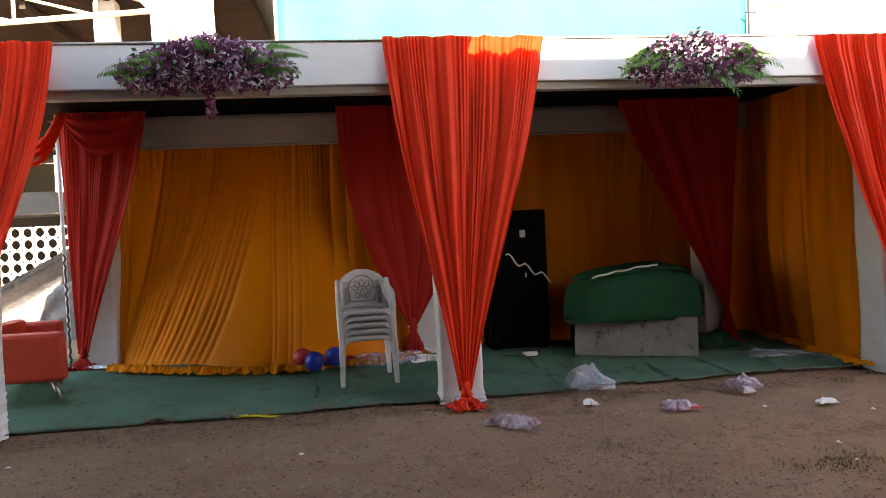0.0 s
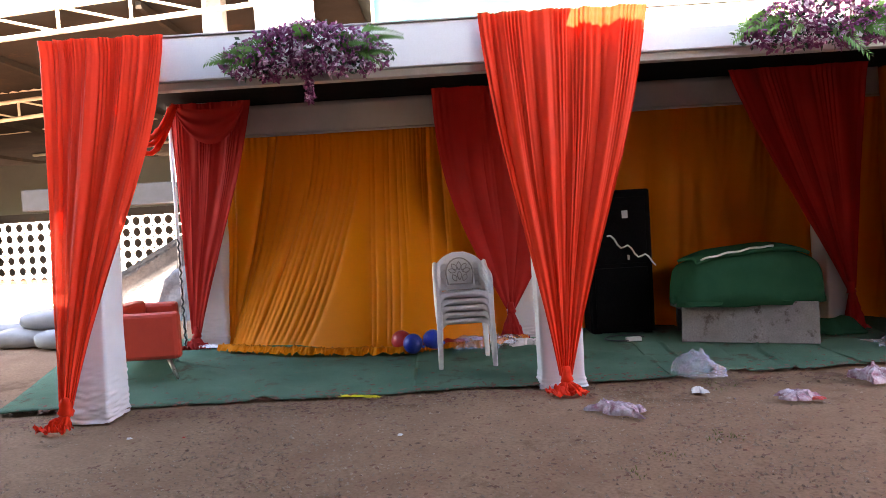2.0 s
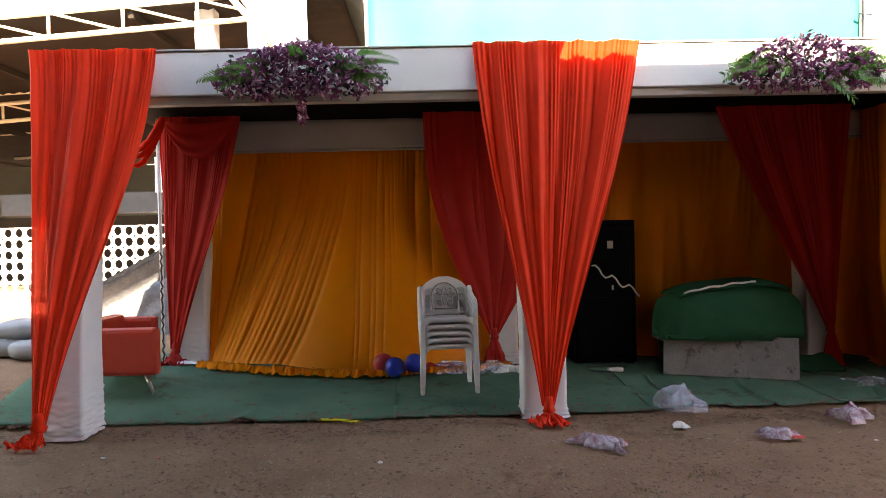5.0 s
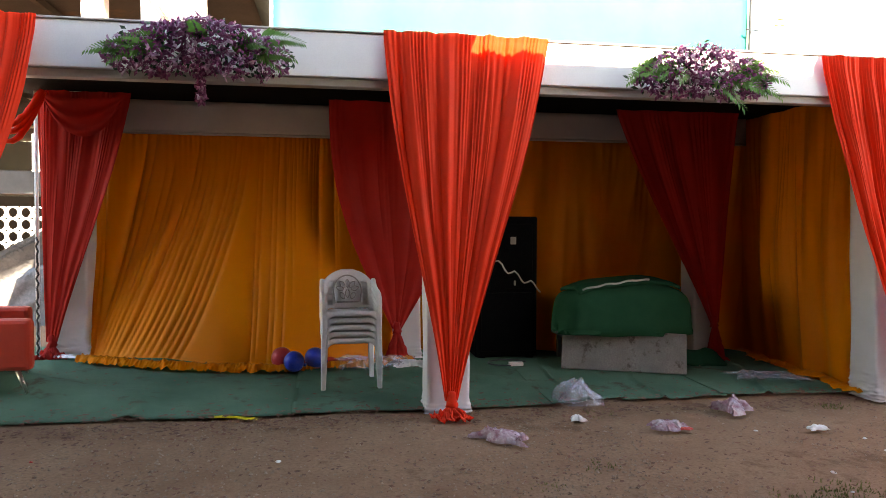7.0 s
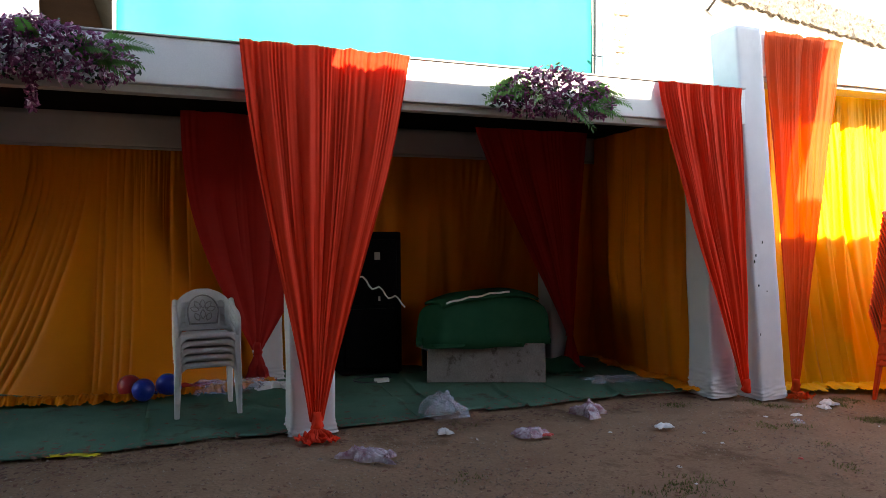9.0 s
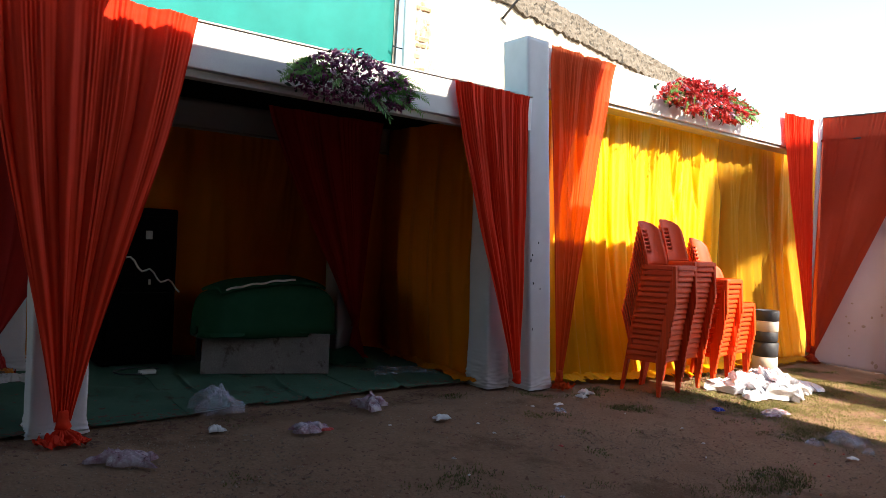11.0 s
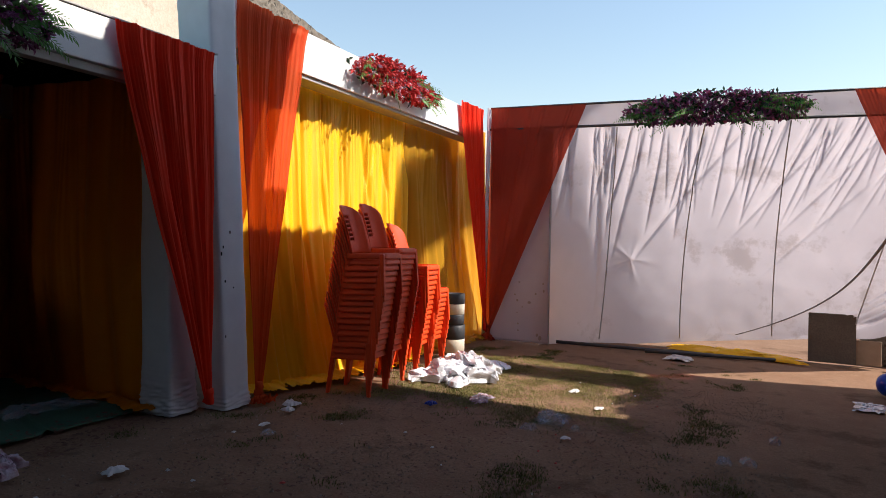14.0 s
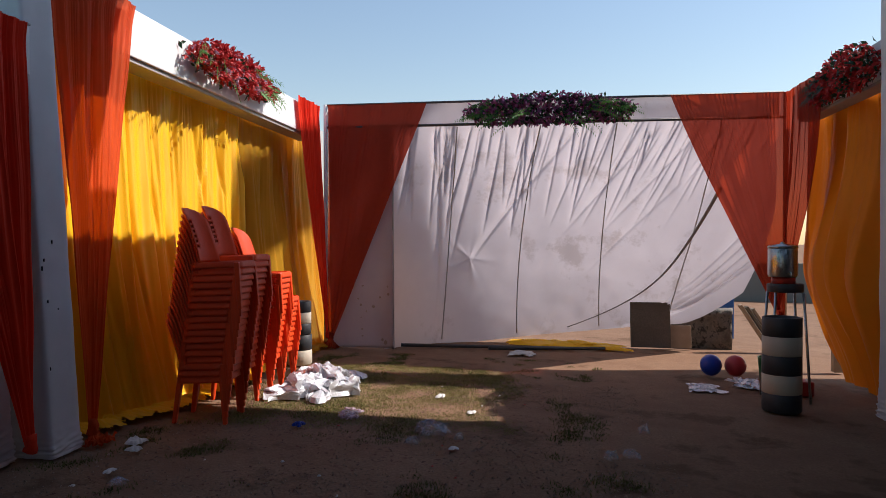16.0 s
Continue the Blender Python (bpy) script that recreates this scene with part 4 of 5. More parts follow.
def sack(x, y, z, turn, seed):
    bm = bmesh.new()
    bmesh.ops.create_uvsphere(bm, u_segments=20, v_segments=12, radius=1)
    for v in bm.verts:
        c_ = v.co
        sgn = [math.copysign(abs(q) ** 0.7, q) for q in c_]
        p = Vector((sgn[0] * 0.36, sgn[1] * 0.21, sgn[2] * 0.11))
        p += crumple(p + Vector((seed, 0, 0)), 0.12, 0.02)
        v.co = Matrix.Rotation(turn, 3, "Z") @ p + Vector((x, y, z))
    return solo("sandbag", smooth(bm), M_SACK, "filled white woven sack lying on the ground", "sack", group="heap of sacks")


for x, y, h, a_, sd in ((-5.55, 7.85, 0.10, 0.1, 1), (-5.0, 7.75, 0.10, 0.25, 2), (-5.25, 7.9, 0.29, 0.2, 3), (-6.15, 8.3, 0.10, -0.2, 4), (-4.65, 8.0, 0.28, 0.4, 5)):
    sack(x, y, gz(x, y) + h, a_, sd)

rope = thing("festoon", (-3.6, 7.0, 2.5), "red cloth loop tied under the stall roof", "cloth loop")
for d in (0.0, 0.07, 0.15):
    pts = [(-3.95 + 0.5 * k / 20, 6.9 + 0.3 * k / 20 + d * 0.3, 2.74 - (0.34 + d) * math.sin(math.pi * k / 20)) for k in range(21)]
    bm = tube(bmesh.new(), pts, 0.028, 10)
    for v in bm.verts:
        v.co += crumple(v.co, 0.05, 0.018)
    part("loop", bm, M_ORANGE, rope)
solo("rear_pole", tube(bmesh.new(), [(-3.62, 7.5, gz(-3.6, 7.5)), (-3.62, 7.5, 2.9)], 0.02, 8), M_WHITEPAINT, "thin white pole at the stall corner", "pole")
solo("chain", tube(bmesh.new(), [(-3.60 + 0.012 * math.sin(9 * k), 7.44, 0.15 + 0.045 * k) for k in range(28)], 0.01, 5), M_CHARCOAL, "dark cable down the corner pole", "cable")

# ---- mats ----
def mat_piece(x0, x1, front0, front1, back, seed, lift, slant=0.0):
    def place(u, v):
        x = x0 + (x1 - x0) * u - slant * v * (1 - u)
        y0 = front0 + (front1 - front0) * u + 0.04 * noise.noise(Vector((x * 2.5, seed, 1))) + 0.012 * noise.noise(Vector((x * 17, seed, 4)))
        y = y0 + (back - y0) * v
        z = gz(x, y) + lift + 0.008 * noise.noise(Vector((x * 2, y * 2, seed)))
        z += 0.012 * max(0.0, noise.noise(Vector((x * 1.2 + 2 * y, y * 0.7, seed + 3)))) ** 2 * 12 + 0.034 * max(0.0, 1 - abs((u - 0.5 - 0.15 * math.sin(5 * v + seed)) * 26)) * (1 - v)
        return (x, y, z)
    return solo("floor_mat", sheet(bmesh.new(), 70, 34, place, 0.008), M_CARPET, "worn green floor matting laid over the earth", "mat", group="green floor mats")


mat_piece(-4.15, -1.05, 5.10, 5.40, 7.9, 1, 0.016, 0.75)
mat_piece(-1.08, 1.05, 5.40, 5.62, 7.95, 2, 0.020)
mat_piece(1.02, 1.75, 5.60, 5.84, 7.95, 3, 0.026)
mat_piece(1.70, 2.75, 5.74, 5.88, 7.95, 4, 0.020)
mat_piece(2.70, 4.05, 5.88, 5.95, 7.95, 5, 0.026)

# ---- stacking chairs ----
def plastic_chair(material, arms, label, category, group):
    """A moulded stacking chair at the origin, facing -y."""
    obj = thing("plastic_chair", (0, 0, 0), label, category, group)
    w = 0.232 if arms else 0.215

    def seat(u, v):
        x = (u - 0.5) * 2 * (w - 0.02) * (1 - 0.08 * v)
        y = -0.20 + 0.40 * v
        z = 0.425 - 0.012 * math.sin(math.pi * u) * math.sin(math.pi * v) - 0.02 * v
        if v < 0.1:
            z -= (0.1 - v) ** 2 * 3.5
        e = min(u, 1 - u)
        if e < 0.08:
            z -= (0.08 - e) ** 2 * 5
        return (x, y, z)

    part("seat", sheet(bmesh.new(), 16, 14, seat, 0.012), material, obj)

    def skirt(u, v):
        """Moulded rim round the front and both sides, rolled over at the top and flared below."""
        e = w - 0.012 + 0.016 * v ** 0.7
        r, yb, yf = 0.06, 0.20, -0.208 - 0.014 * v ** 0.7
        straight, arc, front = yb - yf - r, 1.5708 * r, 2 * (e - r)
        d = u * (2 * straight + 2 * arc + front)
        if d < straight:
            x, y = -e, yb - d
        elif d < straight + arc:
            q = (d - straight) / r
            x, y = -e + r - r * math.cos(q), yf + r - r * math.sin(q)
        elif d < straight + arc + front:
            x, y = -e + r + d - straight - arc, yf
        elif d < straight + 2 * arc + front:
            q = (d - straight - arc - front) / r
            x, y = e - r + r * math.sin(q), yf + r - r * math.cos(q)
        else:
            x, y = e, yf + r + d - straight - 2 * arc - front
        k = (y + 0.2) / 0.4
        deep = 0.026 + 0.05 * min(1.0, abs(x) / (w - 0.03)) ** 6 if arms and y < -0.15 else (0.034 if arms else 0.057)
        return (x, y, 0.424 - 0.012 * k - deep * v + (0.006 * math.sin(math.pi * v)))

    part("skirt", sheet(bmesh.new(), 44, 4, skirt, 0.008), material, obj, "rolled rim")

    def back(u, v):
        r0 = 0.42 if arms else 0.66
        e = max(0.0, (v - r0) / (1 - r0))
        half = (w + 0.012 if arms else w) * (1 - 0.05 * v) * (1 - e ** (2.3 if arms else 3.0)) ** (0.5 if arms else 0.40)
        x = (u - 0.5) * 2 * max(half, 0.05)
        y = 0.17 + (0.12 if arms else 0.15) * v ** 1.2 + (0.05 if arms else 0.10) * (1 - (x / w) ** 2) - (0 if arms else 0.04)
        return (x, y, 0.41 + (0.345 if arms else 0.50) * v)

    bm = bmesh.new()
    nu, nv = 18, 22
    g = [[bm.verts.new(back(i / nu, j / nv)) for i in range(nu + 1)] for j in range(nv + 1)]
    fs = []
    for j in range(nv):
        for i in range(nu):
            slot = (2 <= j <= 14 and i in (2, 3, 14, 15)) if arms else (5 <= j <= 17 and 7 <= i <= 10 and j % 2 == 0)
            if not slot:
                fs.append(bm.faces.new((g[j][i], g[j][i + 1], g[j + 1][i + 1], g[j + 1][i])))
    smooth(bm)
    bm.normal_update()
    bmesh.ops.solidify(bm, geom=fs, thickness=0.012)
    part("backrest", bm, material, obj)
    if arms:
        # moulded arch line and a spray of petals on the back
        def on_back(x, z):
            v = (z - 0.41) / 0.345
            return Vector((x, 0.158 + 0.12 * v ** 1.2 + 0.05 * (1 - (x / w) ** 2), z))
        bm = bmesh.new()
        arch = [on_back(-0.125 * math.cos(math.pi * k / 16), 0.56 + 0.14 * math.sin(math.pi * k / 16)) for k in range(17)]
        tube(bm, [on_back(-0.11, 0.46)] + arch + [on_back(0.11, 0.46)], 0.007, 6)
        tube(bm, [on_back(-0.10, 0.465), on_back(0.10, 0.465)], 0.007, 6)
        for ang, ln, bx, bz in ((90, 0.075, 0, 0.59), (50, 0.075, 0.02, 0.59), (130, 0.075, -0.02, 0.59), (15, 0.075, 0.03, 0.575), (165, 0.075, -0.03, 0.575), (90, 0.08, 0, 0.50), (120, 0.07, -0.03, 0.49), (60, 0.07, 0.03, 0.49)):
            c_, s_ = math.cos(radians(ang)), math.sin(radians(ang))
            for side in (-1, 1):
                pts = [on_back(bx + c_ * ln * k / 6 - s_ * side * 0.02 * math.sin(math.pi * k / 6), bz + s_ * ln * k / 6 + c_ * side * 0.02 * math.sin(math.pi * k / 6)) for k in range(7)]
                tube(bm, pts, 0.0045, 5)
        # The pattern takes a darker grey than the rest of the chair.
        part("relief", bm, M_TRIM, obj, "raised flower pattern, darker than the chair")
    for sx in (-1, 1):
        # tapered channel legs
        for y0, y1, lx in ((-0.19, -0.225, w - 0.012), (0.19, 0.245, w - 0.03)):
            bm = bmesh.new()
            r = [[bm.verts.new((sx * (lx + 0.018 * (1 - t)) + dx * (1 - 0.25 * (1 - t)), y1 + (y0 - y1) * t + dy * (1 - 0.25 * (1 - t)), 0.418 * t)) for dx, dy in ((-0.026, -0.024), (0.026, -0.024), (0.026, 0.024), (-0.026, 0.024))] for t in (0.0, 0.5, 1.0)]
            for a_, b_ in zip(r, r[1:]):
                for k in range(4):
                    bm.faces.new((a_[k], a_[(k + 1) % 4], b_[(k + 1) % 4], b_[k]))
            bm.faces.new(r[0][::-1])
            bm.faces.new(r[-1])
            bmesh.ops.bevel(bm, geom=list(bm.edges), offset=0.006, segments=1, affect="EDGES")
            part("leg", bm, material, obj)
        if arms:
            path = [(sx * (w + 0.0), -0.20, 0.40), (sx * (w + 0.004), -0.19, 0.48), (sx * (w + 0.006), -0.15, 0.54), (sx * (w + 0.006), -0.07, 0.57), (sx * (w + 0.004), 0.06, 0.585), (sx * (w + 0.0), 0.17, 0.61), (sx * (w - 0.004), 0.235, 0.66)]
            bm = tube(bmesh.new(), path, 0.022, 8)
            part("armrest", bm, material, obj)
    return obj


chair = plastic_chair(M_WHITEPLASTIC, True, "grubby white plastic armchair in a stack on the mat", "chair", "stack of white armchairs")
base = pose(-0.62, 6.24, gz(-0.62, 6.24) + 0.035, 0, 0, 3)
chair.matrix_basis = base
for k in range(1, 5):
    copy_thing(chair, base @ pose(0, -0.004 * k, 0.058 * k))
red = plastic_chair(M_REDPLASTIC, False, "orange red plastic stacking chair in a tall stack", "chair", "stacks of red chairs")
first = True
rng = random.Random(8)
for x, y, n, turn in ((6.02, 5.04, 18, 5), (6.55, 5.14, 19, 2), (7.23, 5.14, 16, 7), (7.83, 5.24, 11, 4)):
    base = pose(x, y, gz(x, y), 0, 0, turn)
    for k in range(n):
        m = base @ pose(rng.uniform(-0.006, 0.006), -0.0085 * k, 0.0600 * k, 0, 0, rng.uniform(-0.8, 0.8))
        if first:
            red.matrix_basis = m
            first = False
        else:
            copy_thing(red, m)

# ---- sofa, speaker, board, carpet pile ----
sofa = thing("sofa", (-3.55, 6.2, gz(-3.5, 6.2)), "red leatherette sofa on slanted metal legs, end on", "sofa")
z = gz(-3.5, 6.2)
part("armrest", box(bmesh.new(), -3.76, -3.06, 5.88, 6.00, z + 0.20, z + 0.60, 0.035), M_SOFA, sofa)
part("armrest", box(bmesh.new(), -3.76, -3.36, 6.62, 6.74, z + 0.20, z + 0.62, 0.035), M_SOFA, sofa)
part("seat", box(bmesh.new(), -3.74, -3.40, 6.003, 6.617, z + 0.20, z + 0.42, 0.03), M_SOFA, sofa)
part("backrest", box(bmesh.new(), -3.76, -3.62, 6.01, 6.61, z + 0.423, z + 0.66, 0.04), M_SOFA, sofa)
for x, y, dx in ((-3.18, 5.95, 0.08), (-3.66, 5.95, -0.04), (-3.42, 6.66, 0.04), (-3.66, 6.66, -0.04)):
    part("leg", tube(bmesh.new(), [(x, y, z + 0.21), (x + dx, y - 0.02, z + 0.02)], 0.022, 10, 0.013), M_CHROME, sofa, "slanted metal leg")

spk = thing("loudspeaker", (1.1, 7.6, gz(1.1, 7.6)), "tall black loudspeaker cabinet with a white streak of sunlight across", "loudspeaker")
z = gz(1.1, 7.6) + 0.03
part("cabinet", box(bmesh.new(), 0.75, 1.43, 7.40, 7.78, z, 1.60, 0.02), M_SPEAKER, spk)
for z0, z1 in ((0.15, 0.78), (0.82, 1.52)):
    grille = part("grille", box(bmesh.new(), 0.81, 1.37, 7.372, 7.396, z0, z1, 0.008), M_GRILLE, spk, "black metal grille")
part("badge", box(bmesh.new(), 1.12, 1.18, 7.355, 7.370, 1.30, 1.38, 0.003), M_TRIM, grille, "pale maker's plate")
part("badge", box(bmesh.new(), 1.16, 1.18, 7.355, 7.370, 0.86, 0.91, 0.003), M_TRIM, grille)
# Thin white tube modelled as a sliver of sunlight across the cabinet.
pts = [(0.95 + 0.5 * k / 14, 7.35 + 0.008 * math.sin(k * 2.3), 1.12 - 0.30 * (k / 14) ** 0.9 + 0.035 * math.sin(k * 1.25)) for k in range(15)]
part("cable", tube(bmesh.new(), pts, 0.009, 6), M_PAPER, spk, "white tube standing for a streak of sunlight")
part("foot", box(bmesh.new(), 0.78, 0.86, 7.42, 7.52, gz(0.8, 7.5) + 0.015, z, 0.004), M_SPEAKER, spk)
part("foot", box(bmesh.new(), 1.32, 1.40, 7.42, 7.52, gz(1.3, 7.5) + 0.012, z, 0.004), M_SPEAKER, spk)

bm = bmesh.new()
a_, b_ = Vector((1.53, 6.88, gz(1.53, 6.9) + 0.03)), Vector((2.75, 6.60, gz(2.75, 6.6) + 0.03))
up = Vector((0.05, 0.10, 0.40))
nrm = (b_ - a_).cross(up).normalized() * 0.018
q = [bm.verts.new(p + d) for d in (Vector(), -nrm) for p in (a_, b_, b_ + up * 0.98, a_ + up)]
for f in ((0, 1, 2, 3), (7, 6, 5, 4), (0, 4, 5, 1), (1, 5, 6, 2), (2, 6, 7, 3), (3, 7, 4, 0)):
    bm.faces.new([q[k] for k in f])
bmesh.ops.bevel(bm, geom=list(bm.edges), offset=0.004, segments=1, affect="EDGES")
solo("plywood_board", bm, M_PLY, "weathered grey plywood sheet leaning on the table", "board")
tab = thing("low_table", (2.2, 7.15, gz(2.2, 7.15)), "low dark bench under the folded carpet", "bench")
part("top", box(bmesh.new(), 1.62, 2.95, 6.98, 7.5, 0.33, 0.37, 0.006), M_CHARCOAL, tab)
for x in (1.68, 2.86):
    for y in (7.02, 7.44):
        part("leg", box(bmesh.new(), x, x + 0.05, y, y + 0.05, gz(x, y) + 0.03, 0.329, 0.004), M_CHARCOAL, tab)
pile = thing("carpet_pile", (2.3, 7.0, 0.38), "thick dark green carpet folded over in a heap", "carpet")


def heap(u, v):
    """A folded carpet lying over the bench."""
    ang = math.pi * (1.08 * v - 0.04)
    end = 1 - abs(2 * u - 1) ** 26
    rx = 0.33 * (0.15 + 0.85 * end)
    x = 1.55 + 1.44 * u
    side = 0.9 + 0.1 * math.sin(math.pi * u) ** 0.5
    top = 0.86 + 0.06 * math.sin(2.2 * u + 0.4) - 0.10 * (1 - u) ** 3 - 0.12 * u ** 6
    y = 7.12 - rx * math.copysign(abs(math.cos(ang)) ** 0.42, math.cos(ang)) * side * 1.15
    z = 0.385 + (top - 0.385) * (0.25 + 0.75 * end) * max(0.0, math.sin(ang)) ** 0.42
    x += 0.14 * (z - 0.4) * (1 - u) - 0.12 * (z - 0.4) * u
    return Vector((x, y, z)) + crumple((x * 1.0, y, z), 0.35, 0.03)


part("layer", sheet(bmesh.new(), 50, 40, heap, 0.05), M_ROLL, pile)
bm = sheet(bmesh.new(), 40, 10, lambda u, v: heap(0.07 + 0.83 * u, 0.36 + 0.30 * v) + Vector((0.0, 0.0, 0.045 + 0.012 * math.sin(9 * u))), 0.03)
part("layer", bm, M_ROLL, pile, "upper fold of the green carpet")
# Pale tube along the upper fold models a strip of sunlight.
pts = [heap(0.10 + 0.52 * k / 16, 0.37) + Vector((0, -0.02, 0.058 + 0.006 * math.sin(k * 1.3))) for k in range(17)]
part("edge_strip", tube(bmesh.new(), pts, 0.011, 6), M_PAPER, pile, "pale strip standing for sunlight on the fold")
bm = sheet(bmesh.new(), 30, 14, lambda u, v: Vector((2.88 + 0.55 * u, 7.0 + 0.5 * v, gz(3.1, 7.2) + 0.04 + 0.16 * math.sin(math.pi * v) * (1 - 0.4 * u))) + crumple((u * 0.7, v * 0.5, 1), 0.2, 0.05), 0.03)
solo("folded_mat", bm, M_ROLL, "crumpled green mat on the floor beside the bench", "mat")

# ---- balloons and heaps inside the stall ----
def balloon(x, y, z, r, material, label):
    obj = thing("balloon", (x, y, z - r), label, "balloon", "balloons")
    bm = bmesh.new()
    lathe(bm, [(0.002, -r * 1.06)] + [(r * math.cos(a), r * math.sin(a) * (1.0 if a > 0 else 1.06)) for a in [math.pi * (-0.46 + 0.92 * k / 16) for k in range(17)]] + [(0.002, r)], (x, y, z), 24)
    part("skin", bm, material, obj)
    part("neck", tube(bmesh.new(), [(x + r * 0.9, y, z - r * 0.3), (x + r * 1.12, y + 0.01, z - r * 0.42)], 0.012, 8, 0.018), material, obj)
    return obj


for x, y, r, m_, l_ in ((-1.12, 6.72, 0.095, M_BLUE, "round blue balloon on the green mat"), (-1.24, 6.86, 0.10, M_REDBALL, "round pinkish red balloon on the green mat"), (-0.93, 6.86, 0.10, M_BLUE, "blue balloon behind the white chairs"),
                        (10.2, -0.26, 0.145, M_BLUE, "round blue balloon in the yard"), (10.25, -0.60, 0.145, M_REDBALL, "round red balloon in the yard")):
    balloon(x, y, gz(x, y) + r + 0.03, r, m_, l_)


def scrap(name, x, y, sx, sy, h, material, seed, label, category="litter", lift=0.012, turn=0.0, n=26, size=0.07, group="litter on the ground", facets=True):
    """A crumpled piece of film, paper or cloth lying on the ground."""
    rng_ = random.Random(seed)
    rot = Matrix.Rotation(turn, 3, "Z")

    def place(u, v):
        ang_ = math.atan2(v - 0.5, u - 0.5)
        edge_ = 0.82 + 0.55 * noise.noise(Vector((math.cos(ang_) * 1.6, math.sin(ang_) * 1.6, seed * 2.3))) + 0.2 * noise.noise(Vector((math.cos(ang_) * 5, math.sin(ang_) * 5, seed)))
        px, py = (u - 0.5) * sx * edge_, (v - 0.5) * sy * edge_
        rim = 1 - max(abs(2 * u - 1), abs(2 * v - 1)) ** 2
        p = Vector((px, py, 0)) + crumple((px + seed * 3.1, py, 0.3), size, min(sx, sy) * 0.22)
        q_ = Vector((px / size, py / size, seed * 1.7))
        p.z = 0.72 * h * rim ** 0.6 * (0.45 + 0.5 * abs(noise.noise(q_ * 0.6)) + 0.45 * abs(noise.noise(q_ * 1.7)) + 0.2 * abs(noise.noise(q_ * 4)))
        p = rot @ p
        wx, wy = x + p.x, y + p.y
        return Vector((wx, wy, gz(wx, wy) + lift + p.z))

    bm = sheet(bmesh.new(), n, n, place)
    if facets:
        for f in bm.faces:
            f.smooth = False
        bmesh.ops.triangulate(bm, faces=bm.faces)
    return solo(name, bm, material, label, category, group=group)


scrap("plastic_sheet", -0.35, 7.0, 0.75, 0.45, 0.16, M_FILM, 3, "crumpled clear plastic sheet behind the chairs", lift=0.04)
scrap("plastic_sheet", -0.02, 6.95, 0.5, 0.3, 0.10, M_PAPER, 4, "crumpled white sheet beside the rear pillar", lift=0.04)
scrap("fallen_cloth", -0.7, 7.15, 1.5, 0.35, 0.08, M_RED, 5, "fallen red cloth along the curtain foot", "cloth", lift=0.035, n=40, facets=False)
scrap("foil_scrap", -3.35, 7.3, 0.4, 0.12, 0.05, M_FOIL, 6, "silver foil scrap at the pillar foot", lift=0.035)
scrap("plastic_bag", 1.23, 5.62, 0.35, 0.30, 0.34, M_FILM, 7, "puffed clear plastic bag on the mat edge", lift=0.03)
scrap("paper_ball", 1.08, 5.19, 0.12, 0.1, 0.08, M_PAPER, 8, "small white paper ball")
scrap("wrapper", 0.36, 4.78, 0.42, 0.20, 0.12, M_PINKFILM, 9, "pinkish clear wrapper on the earth", turn=-0.5)
scrap("wrapper", 1.72, 4.98, 0.34, 0.16, 0.10, M_PINKFILM, 10, "crumpled printed wrapper on the earth")
scrap("red_scrap", 1.82, 4.93, 0.14, 0.06, 0.03, M_REDBIT, 11, "red paper scrap in the wrapper")
scrap("wrapper", 2.55, 5.42, 0.36, 0.22, 0.18, M_PINKFILM, 12, "crumpled printed wrapper by the mat edge", turn=0.4)
scrap("yellow_ribbon", -1.48, 5.33, 0.36, 0.07, 0.018, M_YELLOWBIT, 13, "torn yellow ribbon on the mat edge", turn=-0.15)
scrap("paper_scrap", 2.9, 4.9, 0.18, 0.1, 0.05, M_PAPER, 14, "white paper scrap on the earth")
scrap("film_sheet", 3.55, 6.5, 0.75, 0.28, 0.08, M_FILM, 15, "flat heap of clear film in the corner", lift=0.04)
scrap("foil_sheet", 7.60, 4.50, 1.45, 0.85, 0.44, M_FOIL, 16, "large crumpled silver foil sheet beside the chairs", "foil", n=64, size=0.11)
scrap("foil_sheet", 8.35, 4.45, 0.75, 0.5, 0.16, M_FOIL, 17, "crumpled silver foil sheet on the grass", "foil", n=48, size=0.10)
scrap("wrapper", 7.1, 4.72, 0.3, 0.2, 0.12, M_PINKFILM, 18, "pink wrapper on the foil edge")
scrap("wrapper", 6.52, 3.85, 0.5, 0.22, 0.05, M_PINKFILM, 19, "flattened pink wrapper on the sunlit grass", turn=0.2)
scrap("plastic_bag", 6.05, 2.98, 0.30, 0.30, 0.17, M_FILM, 20, "puffed clear plastic bag on the earth")
scrap("plastic_cup", 5.62, 3.06, 0.12, 0.12, 0.10, M_FILM, 21, "crushed clear plastic cup")
scrap("plastic_cup", 5.85, 2.72, 0.10, 0.10, 0.08, M_FILM, 22, "crushed clear plastic cup")
scrap("paper_scrap", 5.55, 2.72, 0.10, 0.07, 0.03, M_PAPER, 23, "pale paper scrap on the earth")
scrap("paper_scrap", 7.63, 3.15, 0.20, 0.12, 0.04, M_PAPER, 24, "pale paper scrap on the grass")
scrap("paper_scrap", 6.9, 2.72, 0.15, 0.1, 0.03, M_PAPER, 25, "pale paper scrap on the earth")
scrap("plastic_cup", 5.58, 1.46, 0.12, 0.12, 0.10, M_FILM, 26, "crushed clear plastic cup")
scrap("plastic_cup", 5.68, 1.30, 0.13, 0.13, 0.10, M_FILM, 27, "crushed clear plastic cup")
scrap("plastic_cup", 6.55, 1.10, 0.13, 0.12, 0.14, M_FILM, 28, "crushed clear plastic cup")
